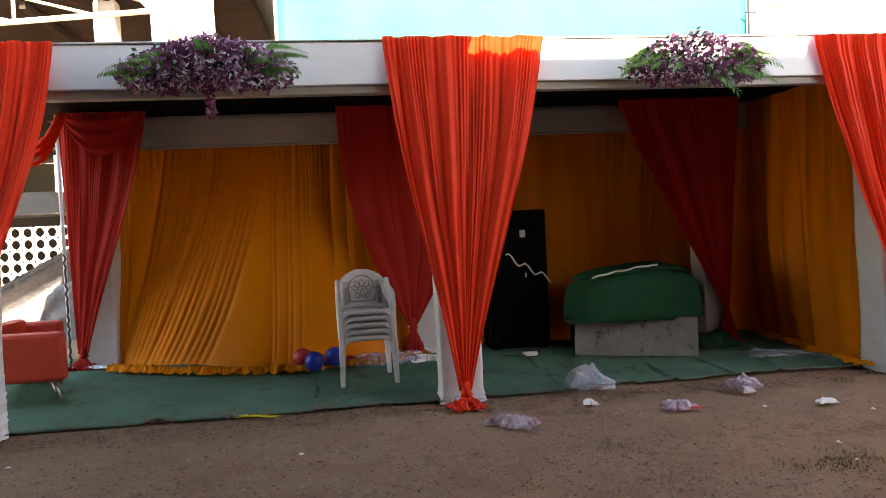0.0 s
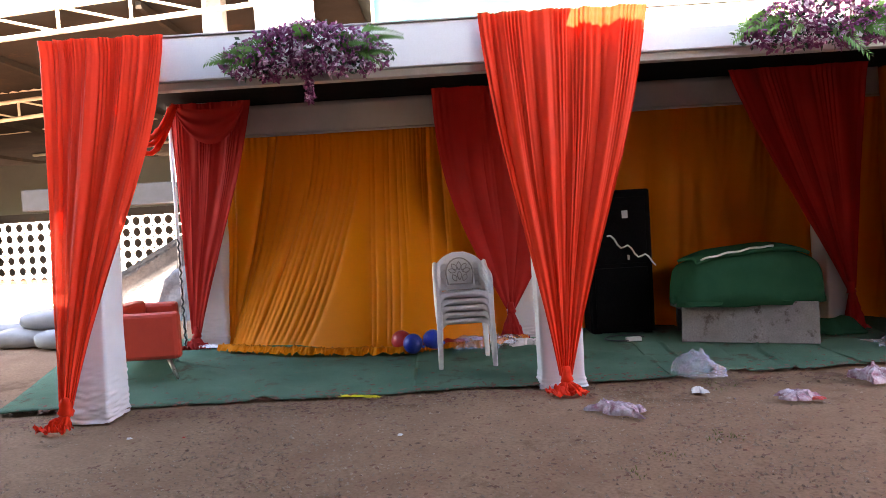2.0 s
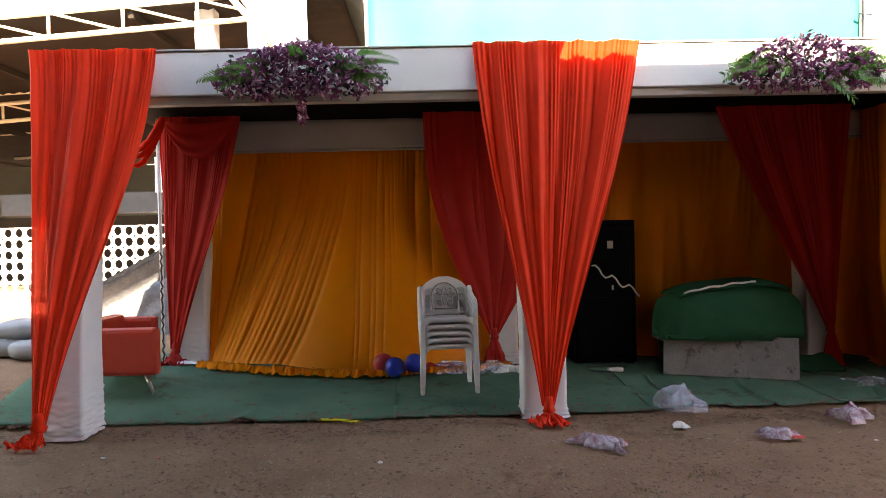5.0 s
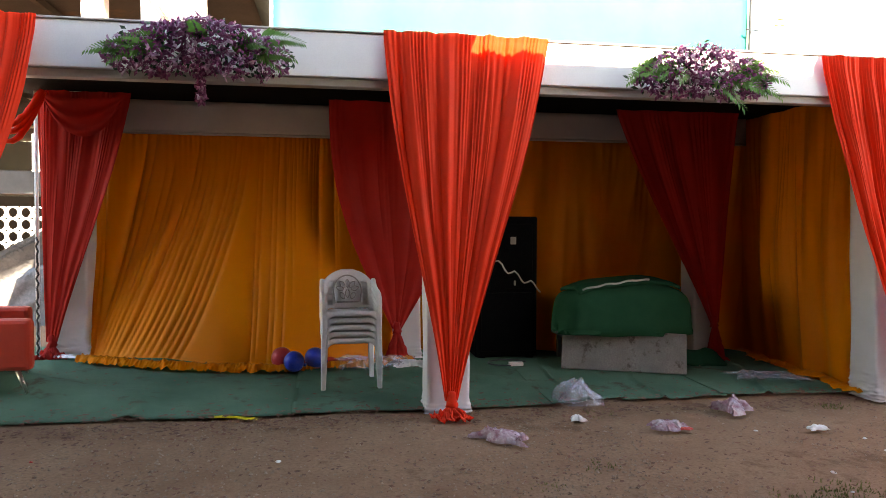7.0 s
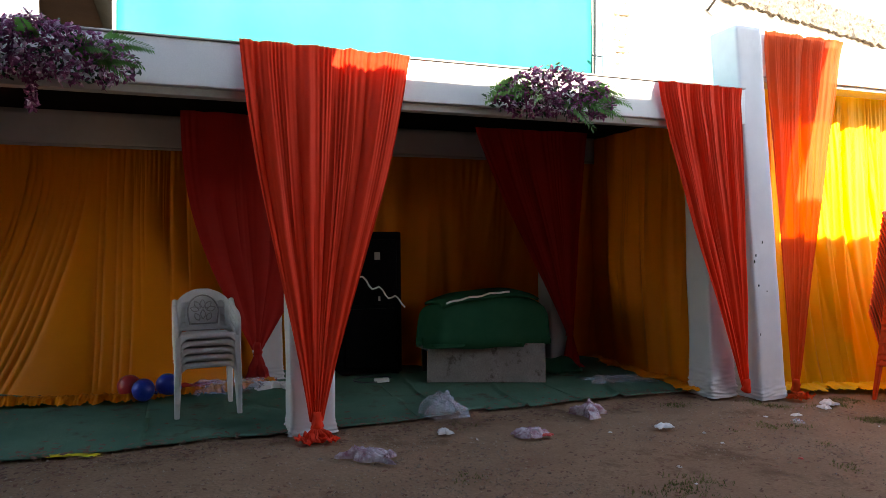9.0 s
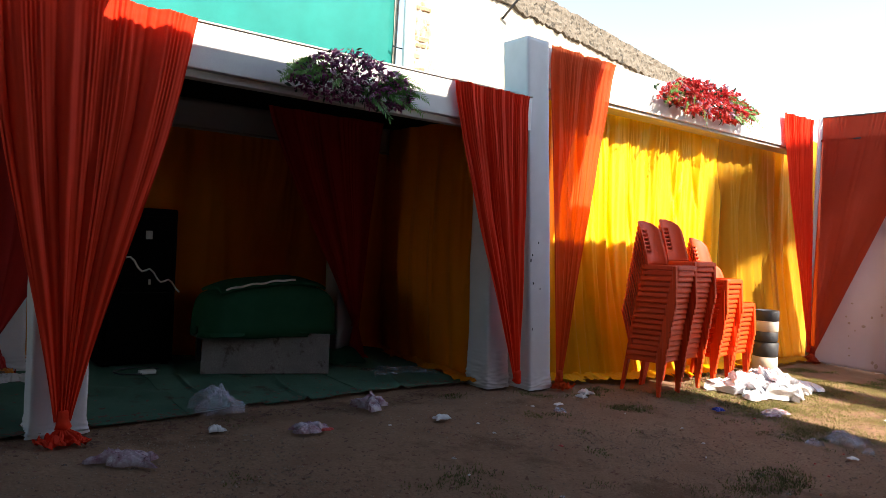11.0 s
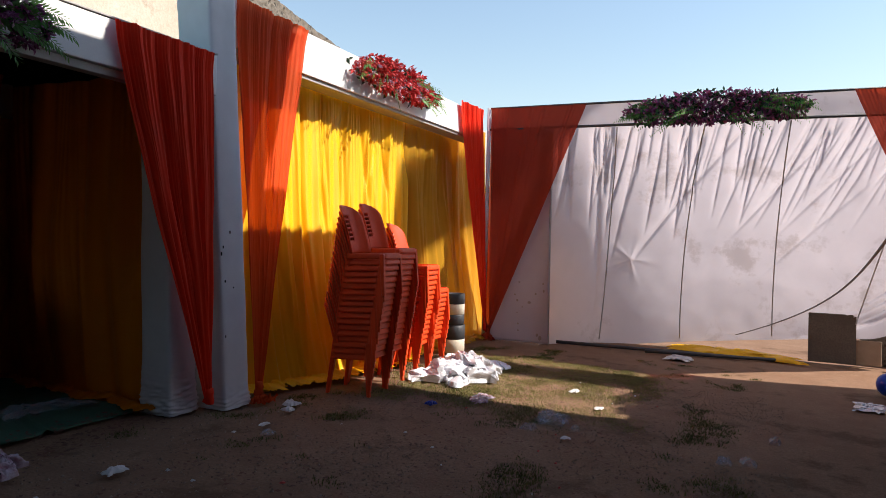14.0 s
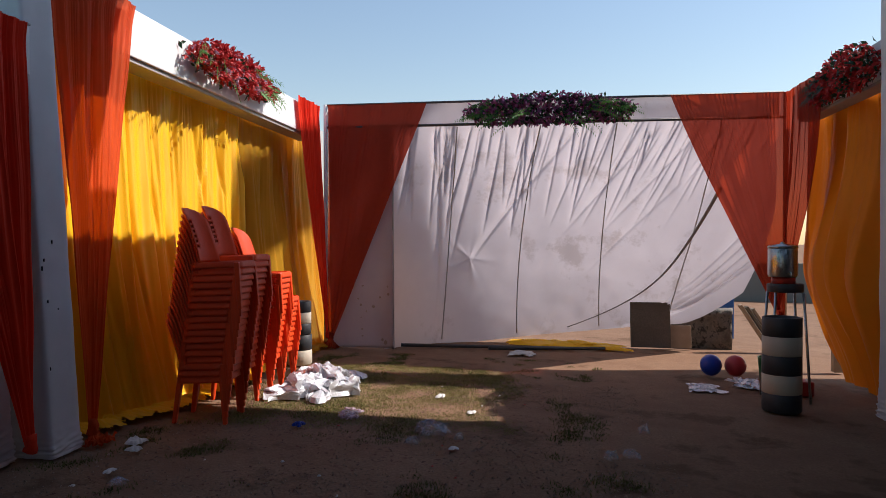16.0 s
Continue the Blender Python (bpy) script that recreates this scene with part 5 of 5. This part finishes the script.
scrap("plastic_plate", 11.6, 2.42, 0.62, 0.42, 0.07, M_PAPER, 29, "flat white plastic sheet near the tarpaulin")
scrap("blue_scrap", 5.93, 4.16, 0.12, 0.10, 0.07, M_BLUE, 30, "small blue scrap in the shade")
scrap("paper_scrap", 5.05, 5.15, 0.16, 0.12, 0.08, M_PAPER, 31, "crumpled white paper at the curtain foot")
scrap("paper_scrap", 4.85, 5.05, 0.1, 0.12, 0.06, M_PAPER, 32, "crumpled white paper at the curtain foot")
scrap("paper_scrap", 4.35, 4.9, 0.12, 0.06, 0.03, M_PAPER, 33, "small white paper scrap")
scrap("plastic_cup", 4.15, 4.7, 0.12, 0.12, 0.07, M_FILM, 34, "crushed clear plastic cup")
scrap("silver_sheet", 9.2, 0.05, 0.6, 0.4, 0.06, M_FOIL, 35, "flat silver sheet beside the balloons", "foil")
scrap("silver_sheet", 9.6, -0.6, 0.7, 0.4, 0.14, M_FOIL, 36, "crumpled silver sheet beside the drum", "foil")
scrap("yellow_tarp", 13.1, 1.75, 2.8, 0.8, 0.16, M_LEMON, 37, "fallen yellow cloth under the lifted tarpaulin", "cloth", n=50, turn=1.5, size=0.3, facets=False)
rng = random.Random(12)
for k in range(46):
    x, y = rng.uniform(-3.2, 8.5), rng.uniform(2.2, 5.0)
    s_ = rng.uniform(0.02, 0.055)
    scrap("paper_bit", x, y, s_, s_ * 0.7, 0.02, rng.choice((M_PAPER, M_PAPER, M_REDBIT, M_FILM)), 60 + k, "tiny scrap of litter on the earth", n=5, lift=0.006)
for x, y, l_ in ((1.0, 6.93, "white power adapter on the mat"),):
    ad = thing("power_adapter", (x, y, gz(x, y)), l_, "adapter")
    part("case", box(bmesh.new(), x, x + 0.15, y, y + 0.06, gz(x, y) + 0.035, gz(x, y) + 0.075, 0.008), M_PAPER, ad)
    part("cable", tube(bmesh.new(), [(x + 0.02 - 0.2 * math.sin(k / 3), y + 0.16 - 0.16 * math.cos(k / 3), gz(x, y) + 0.045) for k in range(15)], 0.008, 5), M_CHARCOAL, ad, "black cable")

# ---- drums, water stand and what lies beyond the tarpaulin ----
def drum(x, y, z, r, h, bands, label):
    obj = thing("drum", (x, y, z), label, "drum", "banded drums")
    n = len(bands)
    for k, m_ in enumerate(bands):
        z0, z1 = h * k / n, h * (k + 1) / n
        b_ = 0.004
        prof = [(r - b_, z0 + 0.001), (r, z0 + b_), (r, z1 - b_), (r - b_, z1 - 0.001)] if k else [(r - 0.02, z0), (r, z0 + 0.02), (r, z1 - b_), (r - b_, z1 - 0.001)]
        if k == n - 1:
            prof += [(r - 0.03, h - 0.002), (r - 0.035, h - 0.05)]
        part("band", lathe(bmesh.new(), prof, (x, y, z), 28), m_, obj)
    return obj


gd = gz(9.3, 5.42)
drum(9.32, 5.42, gd, 0.175, 0.42, (M_CREAM, M_CHARCOAL), "short cream and grey banded drum, lower of two")
drum(9.30, 5.42, gd + 0.425, 0.17, 0.46, (M_CHARCOAL, M_CREAM, M_CHARCOAL), "short cream and charcoal banded drum on another")
drum(8.02, -0.52, gz(8.0, -0.5), 0.20, 1.02, (M_CHARCOAL, M_CREAM, M_CHARCOAL, M_CREAM, M_CHARCOAL), "tall cream and charcoal banded drum in shade")
st = thing("water_stand", (8.75, -0.78, gz(8.75, -0.78)), "steel water filter on a tall four legged stand", "water filter")
zg = gz(8.75, -0.78)
for dx, dy in ((-0.17, -0.17), (0.17, -0.17), (0.17, 0.17), (-0.17, 0.17)):
    part("leg", tube(bmesh.new(), [(8.75 + dx * 1.25, -0.78 + dy * 1.25, zg), (8.75 + dx * 0.9, -0.78 + dy * 0.9, zg + 1.27)], 0.016, 8), M_CHROME, st)
part("tray", lathe(bmesh.new(), [(0.19, 0.0), (0.20, 0.01), (0.20, 0.09), (0.19, 0.10)], (8.75, -0.78, zg + 1.27), 24), M_CHARCOAL, st, "dark round tray")
tank = part("tank", lathe(bmesh.new(), [(0.15, 0.0), (0.16, 0.02), (0.16, 0.33), (0.155, 0.335)], (8.72, -0.74, zg + 1.45), 28), M_CHROME, st, "steel tank")
part("lid", lathe(bmesh.new(), [(0.160, 0.0), (0.167, 0.004), (0.167, 0.02), (0.14, 0.035), (0.03, 0.05), (0.022, 0.07), (0.004, 0.075)], (8.72, -0.74, zg + 1.787), 28), M_CHROME, tank, "domed steel lid with a knob")
part("neck", lathe(bmesh.new(), [(0.13, 0.0), (0.13, 0.078)], (8.73, -0.75, zg + 1.371), 20), M_REDBIT, st, "red plastic neck")
part("tap", tube(bmesh.new(), [(8.56, -0.76, zg + 1.5), (8.50, -0.77, zg + 1.5), (8.50, -0.77, zg + 1.45)], 0.012, 8), M_CHROME, tank)

zb = gz(13.6, 0.0)
for x, y, w_, h_, t_, m_, l_ in ((13.35, 0.12, 0.72, 0.84, -0.18, M_SLAB, "dark grey brown slab leaning against rubble"), (13.5, -0.42, 0.42, 0.42, -0.12, M_TIMBER, "small wooden pallet leaning on the rubble")):
    tr = Matrix.Translation((x, y, gz(x, y) + 0.02)) @ Matrix.Rotation(t_, 4, "Y").inverted()
    bm = box(bmesh.new(), -0.03, 0.03, -w_ / 2, w_ / 2, 0, h_, 0.008)
    bm.transform(tr)
    solo("leaning_slab", bm, m_, l_, "slab")
solo("concrete_block", smooth(sheet(bmesh.new(), 20, 10, lambda u, v: Vector((13.9 + 0.05 * noise.noise(Vector((u * 5, v * 5, 2))), -0.35 - 1.1 * u, gz(14.5, -1) - 0.05 + 0.78 * v)), 0.4)), M_CORNICE, "stained old concrete block wall beyond the yard", "wall")
for k, (mat_, long_) in enumerate(((M_TIMBER, 1.02), (M_SLAB, 0.98), (M_TIMBER, 0.94))):
    y = -2.02 - 0.10 * k
    tr = Matrix.Translation((13.45 + 0.06 * k, y, gz(13.5, y) + 0.03)) @ Matrix.Rotation(-0.57, 4, "X")
    bm = box(bmesh.new(), -0.09, 0.09, -0.025, 0.025, 0, long_, 0.006)
    bm.transform(tr)
    solo("plank", bm, mat_, "plank leaning on the concrete block", "plank", group="leaning planks")
solo("timber_post", box(bmesh.new(), 11.30, 11.42, -2.42, -2.27, gz(11.3, -2.1), 3.4, 0.01), M_TIMBER, "brown timber post behind the sheer drape", "post")
solo("blue_hoarding", box(bmesh.new(), 16.0, 16.06, -2.0, -1.55, gz(16, -2), 1.2, 0.01), M_BLUEPAINT, "blue painted sheet beyond the yard", "panel")
bk = thing("bucket", (9.9, -0.95, gz(9.9, -0.95)), "green plastic bucket behind the drum", "bucket")
part("body", lathe(bmesh.new(), [(0.12, 0), (0.15, 0.34), (0.155, 0.36), (0.14, 0.36), (0.11, 0.02)], (9.9, -0.95, gz(9.9, -0.95)), 20), M_GREENBIN, bk)
solo("red_box", box(bmesh.new(), 9.0, 9.2, -1.2, -0.95, gz(9, -1) + 0.0, gz(9, -1) + 0.18, 0.02), M_REDBIT, "small red box by the water stand", "box")
for x0, y0, x1, y1 in ((11.75, 4.5, 12.5, 1.5), (11.9, 3.0, 12.7, 1.0)):
    solo("ground_pipe", tube(bmesh.new(), [(x0, y0, gz(x0, y0) + 0.035), (x1, y1, gz(x1, y1) + 0.035)], 0.03, 8), M_CHARCOAL, "dark pipe lying along the tarpaulin foot", "pipe", group="pipes on the ground")
solo("wall_east", box(bmesh.new(), 30, 30.3, -14, 12, -2, 0.6), M_PALEWALL, "low pale wall far beyond the yard", "wall", "structure")

# ---- flower swags ----
def flower_swag(centre, along, out, length, height, petals, leaves, seed, label, sprig=0.0, droop=0.1, fronds=8, n=900, big=1.0):
    centre, along, out = Vector(centre), Vector(along).normalized(), Vector(out).normalized()
    obj = thing("flower_garland", centre, label, "flowers", "flower garlands on the beams")
    rng_ = random.Random(seed)
    up = Vector((0, 0, 1))
    lists = {id(m_): [m_, [], []] for m_ in petals}

    def spot():
        while True:
            a_, b_ = rng_.uniform(-1, 1), rng_.uniform(-1, 1)
            if abs(a_) ** 2.2 + abs(b_) ** 2 < 1 + 0.25 * (rng_.random() - 0.6):
                break
        d = math.sqrt(max(0.0, 1 - 0.8 * (a_ * a_ + b_ * b_) / 1.4))
        return a_, b_, centre + along * a_ * length / 2 + up * (b_ * height / 2 - droop * abs(a_)) + out * (0.03 + 0.20 * d * rng_.uniform(0.3, 1.0))

    def petal(store, p, size, dirn):
        d = dirn.normalized()
        sd = d.cross(Vector((rng_.uniform(-1, 1), rng_.uniform(-1, 1), rng_.uniform(-1, 1)))).normalized()
        nn = d.cross(sd)
        vs, fs = store[1], store[2]
        k = len(vs)
        vs += [p, p + d * size * 0.55 + sd * size * 0.25 + nn * size * 0.1, p + d * size + nn * size * 0.3, p + d * size * 0.55 - sd * size * 0.25 + nn * size * 0.1, p + d * size * 0.5 - nn * size * 0.06]
        fs += [(k, k + 1, k + 4), (k + 1, k + 2, k + 4), (k + 2, k + 3, k + 4), (k + 3, k, k + 4)]

    def blossom(p):
        m_ = petals[0] if rng_.random() < 0.5 else rng_.choice(petals)
        for _ in range(4):
            dirn = Vector((rng_.uniform(-1, 1), rng_.uniform(-1, 1), rng_.uniform(-1.5, 0.4))) + out * 0.6
            petal(lists[id(m_)], p, big * rng_.uniform(0.03, 0.062), dirn)

    for _ in range(n):
        blossom(spot()[2])
    if sprig:
        foot = centre - up * height / 2 + out * 0.1
        for k in range(40):
            t = k / 40
            blossom(foot - up * sprig * t + Vector((rng_.gauss(0, 0.02), rng_.gauss(0, 0.015), 0)))
    for m_, vs, fs in lists.values():
        me = bpy.data.meshes.new("blossoms")
        me.from_pydata([tuple(v) for v in vs], [], fs)
        me.materials.append(m_)
        ob = new("blossoms", me)
        ob.parent = obj
        ob.matrix_parent_inverse = Matrix.Translation(-centre)
        ob["kind"] = "stuff"
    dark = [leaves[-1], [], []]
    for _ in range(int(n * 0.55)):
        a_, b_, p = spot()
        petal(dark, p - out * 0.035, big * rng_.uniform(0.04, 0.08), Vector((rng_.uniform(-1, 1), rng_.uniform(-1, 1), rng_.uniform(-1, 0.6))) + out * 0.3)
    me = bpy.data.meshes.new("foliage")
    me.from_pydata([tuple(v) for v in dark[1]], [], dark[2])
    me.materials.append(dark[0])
    ob = new("foliage", me)
    ob.parent = obj
    ob.matrix_parent_inverse = Matrix.Translation(-centre)
    ob["kind"] = "stuff"
    for k in range(fronds):
        a_ = (k + 0.5) / fronds * 2 - 1
        a_ = math.copysign(abs(a_) ** 0.5, a_)
        root = centre + along * a_ * length * 0.34 + up * rng_.uniform(-0.15, 0.2) * height + out * 0.10
        d = (along * a_ * 1.0 + up * rng_.uniform(-0.45, 0.22) + out * 0.3).normalized()
        ln = min(0.33 * big, length * rng_.uniform(0.24, 0.32))
        # leaflets joined along one stem
        vs, fs = [], []
        sd = d.cross(out).normalized()
        for j in range(16):
            t = j / 15
            p = root + d * ln * t - up * 0.22 * ln * t * t
            vs += [p - out * 0.003, p + out * 0.003]
            if j:
                b0 = (j - 1) * 2 + (j - 1) * 6
                fs.append((b0, b0 + 1, len(vs) - 1, len(vs) - 2))
            stem = len(vs) - 1
            for sg in (-1, 1):
                w_ = 0.105 * (1.15 - 0.8 * t) * rng_.uniform(0.85, 1.1)
                tip_ = p + (sd * sg + d * 0.85) * w_ * 0.7 - up * 0.02 + out * rng_.uniform(-0.01, 0.02)
                mid = p.lerp(tip_, 0.5)
                vs += [mid + d * w_ * 0.20, tip_, mid - d * w_ * 0.17]
                n_ = len(vs)
                fs.append((stem, n_ - 3, n_ - 2, n_ - 1))
        store = [leaves[0], vs, fs]
        me = bpy.data.meshes.new("frond")
        me.from_pydata([tuple(v) for v in store[1]], [], store[2])
        me.materials.append(leaves[0])
        ob = new("frond", me)
        ob.parent = obj
        ob.matrix_parent_inverse = Matrix.Translation(-centre)
        ob["label"] = "green fern frond"
    return obj


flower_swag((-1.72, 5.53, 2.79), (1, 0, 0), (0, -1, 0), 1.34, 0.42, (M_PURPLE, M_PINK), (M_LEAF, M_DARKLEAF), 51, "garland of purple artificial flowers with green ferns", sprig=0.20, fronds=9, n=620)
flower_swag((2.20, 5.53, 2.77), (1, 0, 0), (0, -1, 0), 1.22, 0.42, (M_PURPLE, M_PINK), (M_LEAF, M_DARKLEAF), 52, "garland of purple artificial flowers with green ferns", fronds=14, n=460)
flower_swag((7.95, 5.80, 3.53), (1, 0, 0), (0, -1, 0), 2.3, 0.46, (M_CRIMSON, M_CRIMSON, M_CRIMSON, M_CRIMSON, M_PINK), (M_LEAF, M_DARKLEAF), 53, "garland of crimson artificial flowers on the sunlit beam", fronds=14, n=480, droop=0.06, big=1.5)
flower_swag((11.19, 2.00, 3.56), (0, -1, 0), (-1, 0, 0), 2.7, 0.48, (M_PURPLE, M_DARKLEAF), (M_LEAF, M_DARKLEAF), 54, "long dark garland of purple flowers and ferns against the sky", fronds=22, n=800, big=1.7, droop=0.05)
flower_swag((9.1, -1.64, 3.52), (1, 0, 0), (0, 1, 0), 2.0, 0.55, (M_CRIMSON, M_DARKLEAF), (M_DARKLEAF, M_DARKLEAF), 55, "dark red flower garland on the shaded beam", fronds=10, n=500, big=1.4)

# ---- grass and stones ----
def grass():
    rng_ = random.Random(77)
    vs, fs = [], []
    def tuft(x, y, blades, hgt):
        for _ in range(blades):
            bx, by = x + rng_.gauss(0, 0.035), y + rng_.gauss(0, 0.035)
            a_ = rng_.uniform(0, 6.283)
            h_ = hgt * rng_.uniform(0.5, 1.2)
            w_ = 0.0045
            z_ = gz(bx, by) - 0.01
            k = len(vs)
            lx, ly = math.cos(a_) * h_ * 0.7, math.sin(a_) * h_ * 0.7
            vs.extend([(bx - w_ * math.sin(a_), by + w_ * math.cos(a_), z_), (bx + w_ * math.sin(a_), by - w_ * math.cos(a_), z_), (bx + lx, by + ly, z_ + h_)])
            fs.append((k, k + 1, k + 2))
    for _ in range(36000):
        x, y = rng_.uniform(-1.0, 11.0), rng_.uniform(1.2, 5.6)
        patch = noise.noise(Vector((x * 1.1, y * 2.0, 5))) + 0.5 * noise.noise(Vector((x * 3.5, y * 5.0, 8)))
        want = 3.0 * (patch - (0.22 if x > 3.2 else 0.36 if x > 0.8 else 0.55)) * (0.7 if x < 3.2 else 1.0)
        if rng_.random() < want:
            tuft(x, y, 7, 0.024)
    me = bpy.data.meshes.new("grass")
    me.from_pydata(vs, [], fs)
    me.materials.append(M_GRASS)
    tagged(new("grass", me), "sparse dark grass tufts on the trodden earth", "grass", kind="stuff")
    vs.clear(), fs.clear()
    # Denser turf over the sun patch, in the lighter sunlit colour.
    for _ in range(30000):
        x, y = rng_.uniform(5.9, 9.8), rng_.uniform(2.2, 5.3)
        edge = min(x - 5.9, 9.8 - x, y - 2.2, 5.3 - y)
        if rng_.random() < 0.55 * min(1.0, edge * 2.2) + 0.9 * noise.noise(Vector((x * 1.6, y * 2.4, 12))):
            tuft(x, y, 5, 0.017)
    me = bpy.data.meshes.new("dry_grass")
    me.from_pydata(vs, [], fs)
    me.materials.append(M_SUNTURF)
    tagged(new("dry_grass", me), "short dense turf, coloured paler for the sun patch of the yard", "grass", kind="stuff")


grass()


def pebbles():
    rng_ = random.Random(78)
    vs, fs = [], []
    for _ in range(34000):
        x, y = rng_.uniform(-5.5, 9.0), rng_.uniform(1.0, 5.6)
        if rng_.random() > 0.4 + 0.9 * noise.noise(Vector((x * 0.7, y * 0.7, 9))) + (0.35 if x < 1.5 else 0):
            continue
        r = rng_.uniform(0.004, 0.012) if rng_.random() < 0.94 else rng_.uniform(0.010, 0.017)
        k = len(vs)
        z_ = gz(x, y) - 0.006
        a_ = rng_.uniform(0, 6.28)
        for j in range(5):
            q_ = a_ + j * 1.2566
            vs.append((x + r * math.cos(q_) * rng_.uniform(0.7, 1.2), y + r * math.sin(q_) * rng_.uniform(0.7, 1.2), z_))
        vs.append((x + rng_.uniform(-0.3, 0.3) * r, y, z_ + 0.004 + r * rng_.uniform(0.3, 0.65)))
        fs += [(k + j, k + (j + 1) % 5, k + 5) for j in range(5)]
    me = bpy.data.meshes.new("stones")
    me.from_pydata(vs, [], fs)
    me.materials.append(M_PEBBLE)
    tagged(new("stones", me), "scattered small stones on the earth", "stones", kind="stuff")


pebbles()


def leaf_litter():
    """Dry leaf flakes and dirt on the mats and along their front edge."""
    rng_ = random.Random(79)
    vs, fs = [], []
    for k in range(7000):
        if k < 500:
            x, y = rng_.uniform(-4.2, 4.0), rng_.uniform(5.4, 7.2)
            lift = 0.036
        elif k < 2300:
            x = rng_.uniform(-4.0, 4.0)
            y = 5.1 + 0.105 * (x + 4) + rng_.gauss(-0.15, 0.16)
            lift = 0.012 if y < 5.0 + 0.105 * (x + 4) else 0.034
        else:
            x, y = rng_.uniform(-3, 9), rng_.uniform(2.0, 5.0)
            lift = 0.010
        r = rng_.uniform(0.005, 0.018) * (1.35 if 500 <= k < 2300 else 1.0)
        a_ = rng_.uniform(0, 6.28)
        k0 = len(vs)
        z_ = gz(x, y) + lift
        for q_ in range(4):
            ang = a_ + q_ * 1.57
            rr = r * (1.5 if q_ % 2 else 0.7)
            vs.append((x + rr * math.cos(ang), y + rr * math.sin(ang), z_ + rng_.uniform(0, 0.008)))
        fs += [(k0, k0 + 1, k0 + 2), (k0, k0 + 2, k0 + 3)]
    me = bpy.data.meshes.new("leaf_litter")
    me.from_pydata(vs, [], fs)
    me.materials.append(mat("dry leaf", (0.08, 0.04, 0.025), (0.20, 0.08, 0.05), rough=0.8, scale=6))
    tagged(new("leaf_litter", me), "dry leaf flakes and crumbs on mats and earth", "leaf litter", kind="stuff")


leaf_litter()
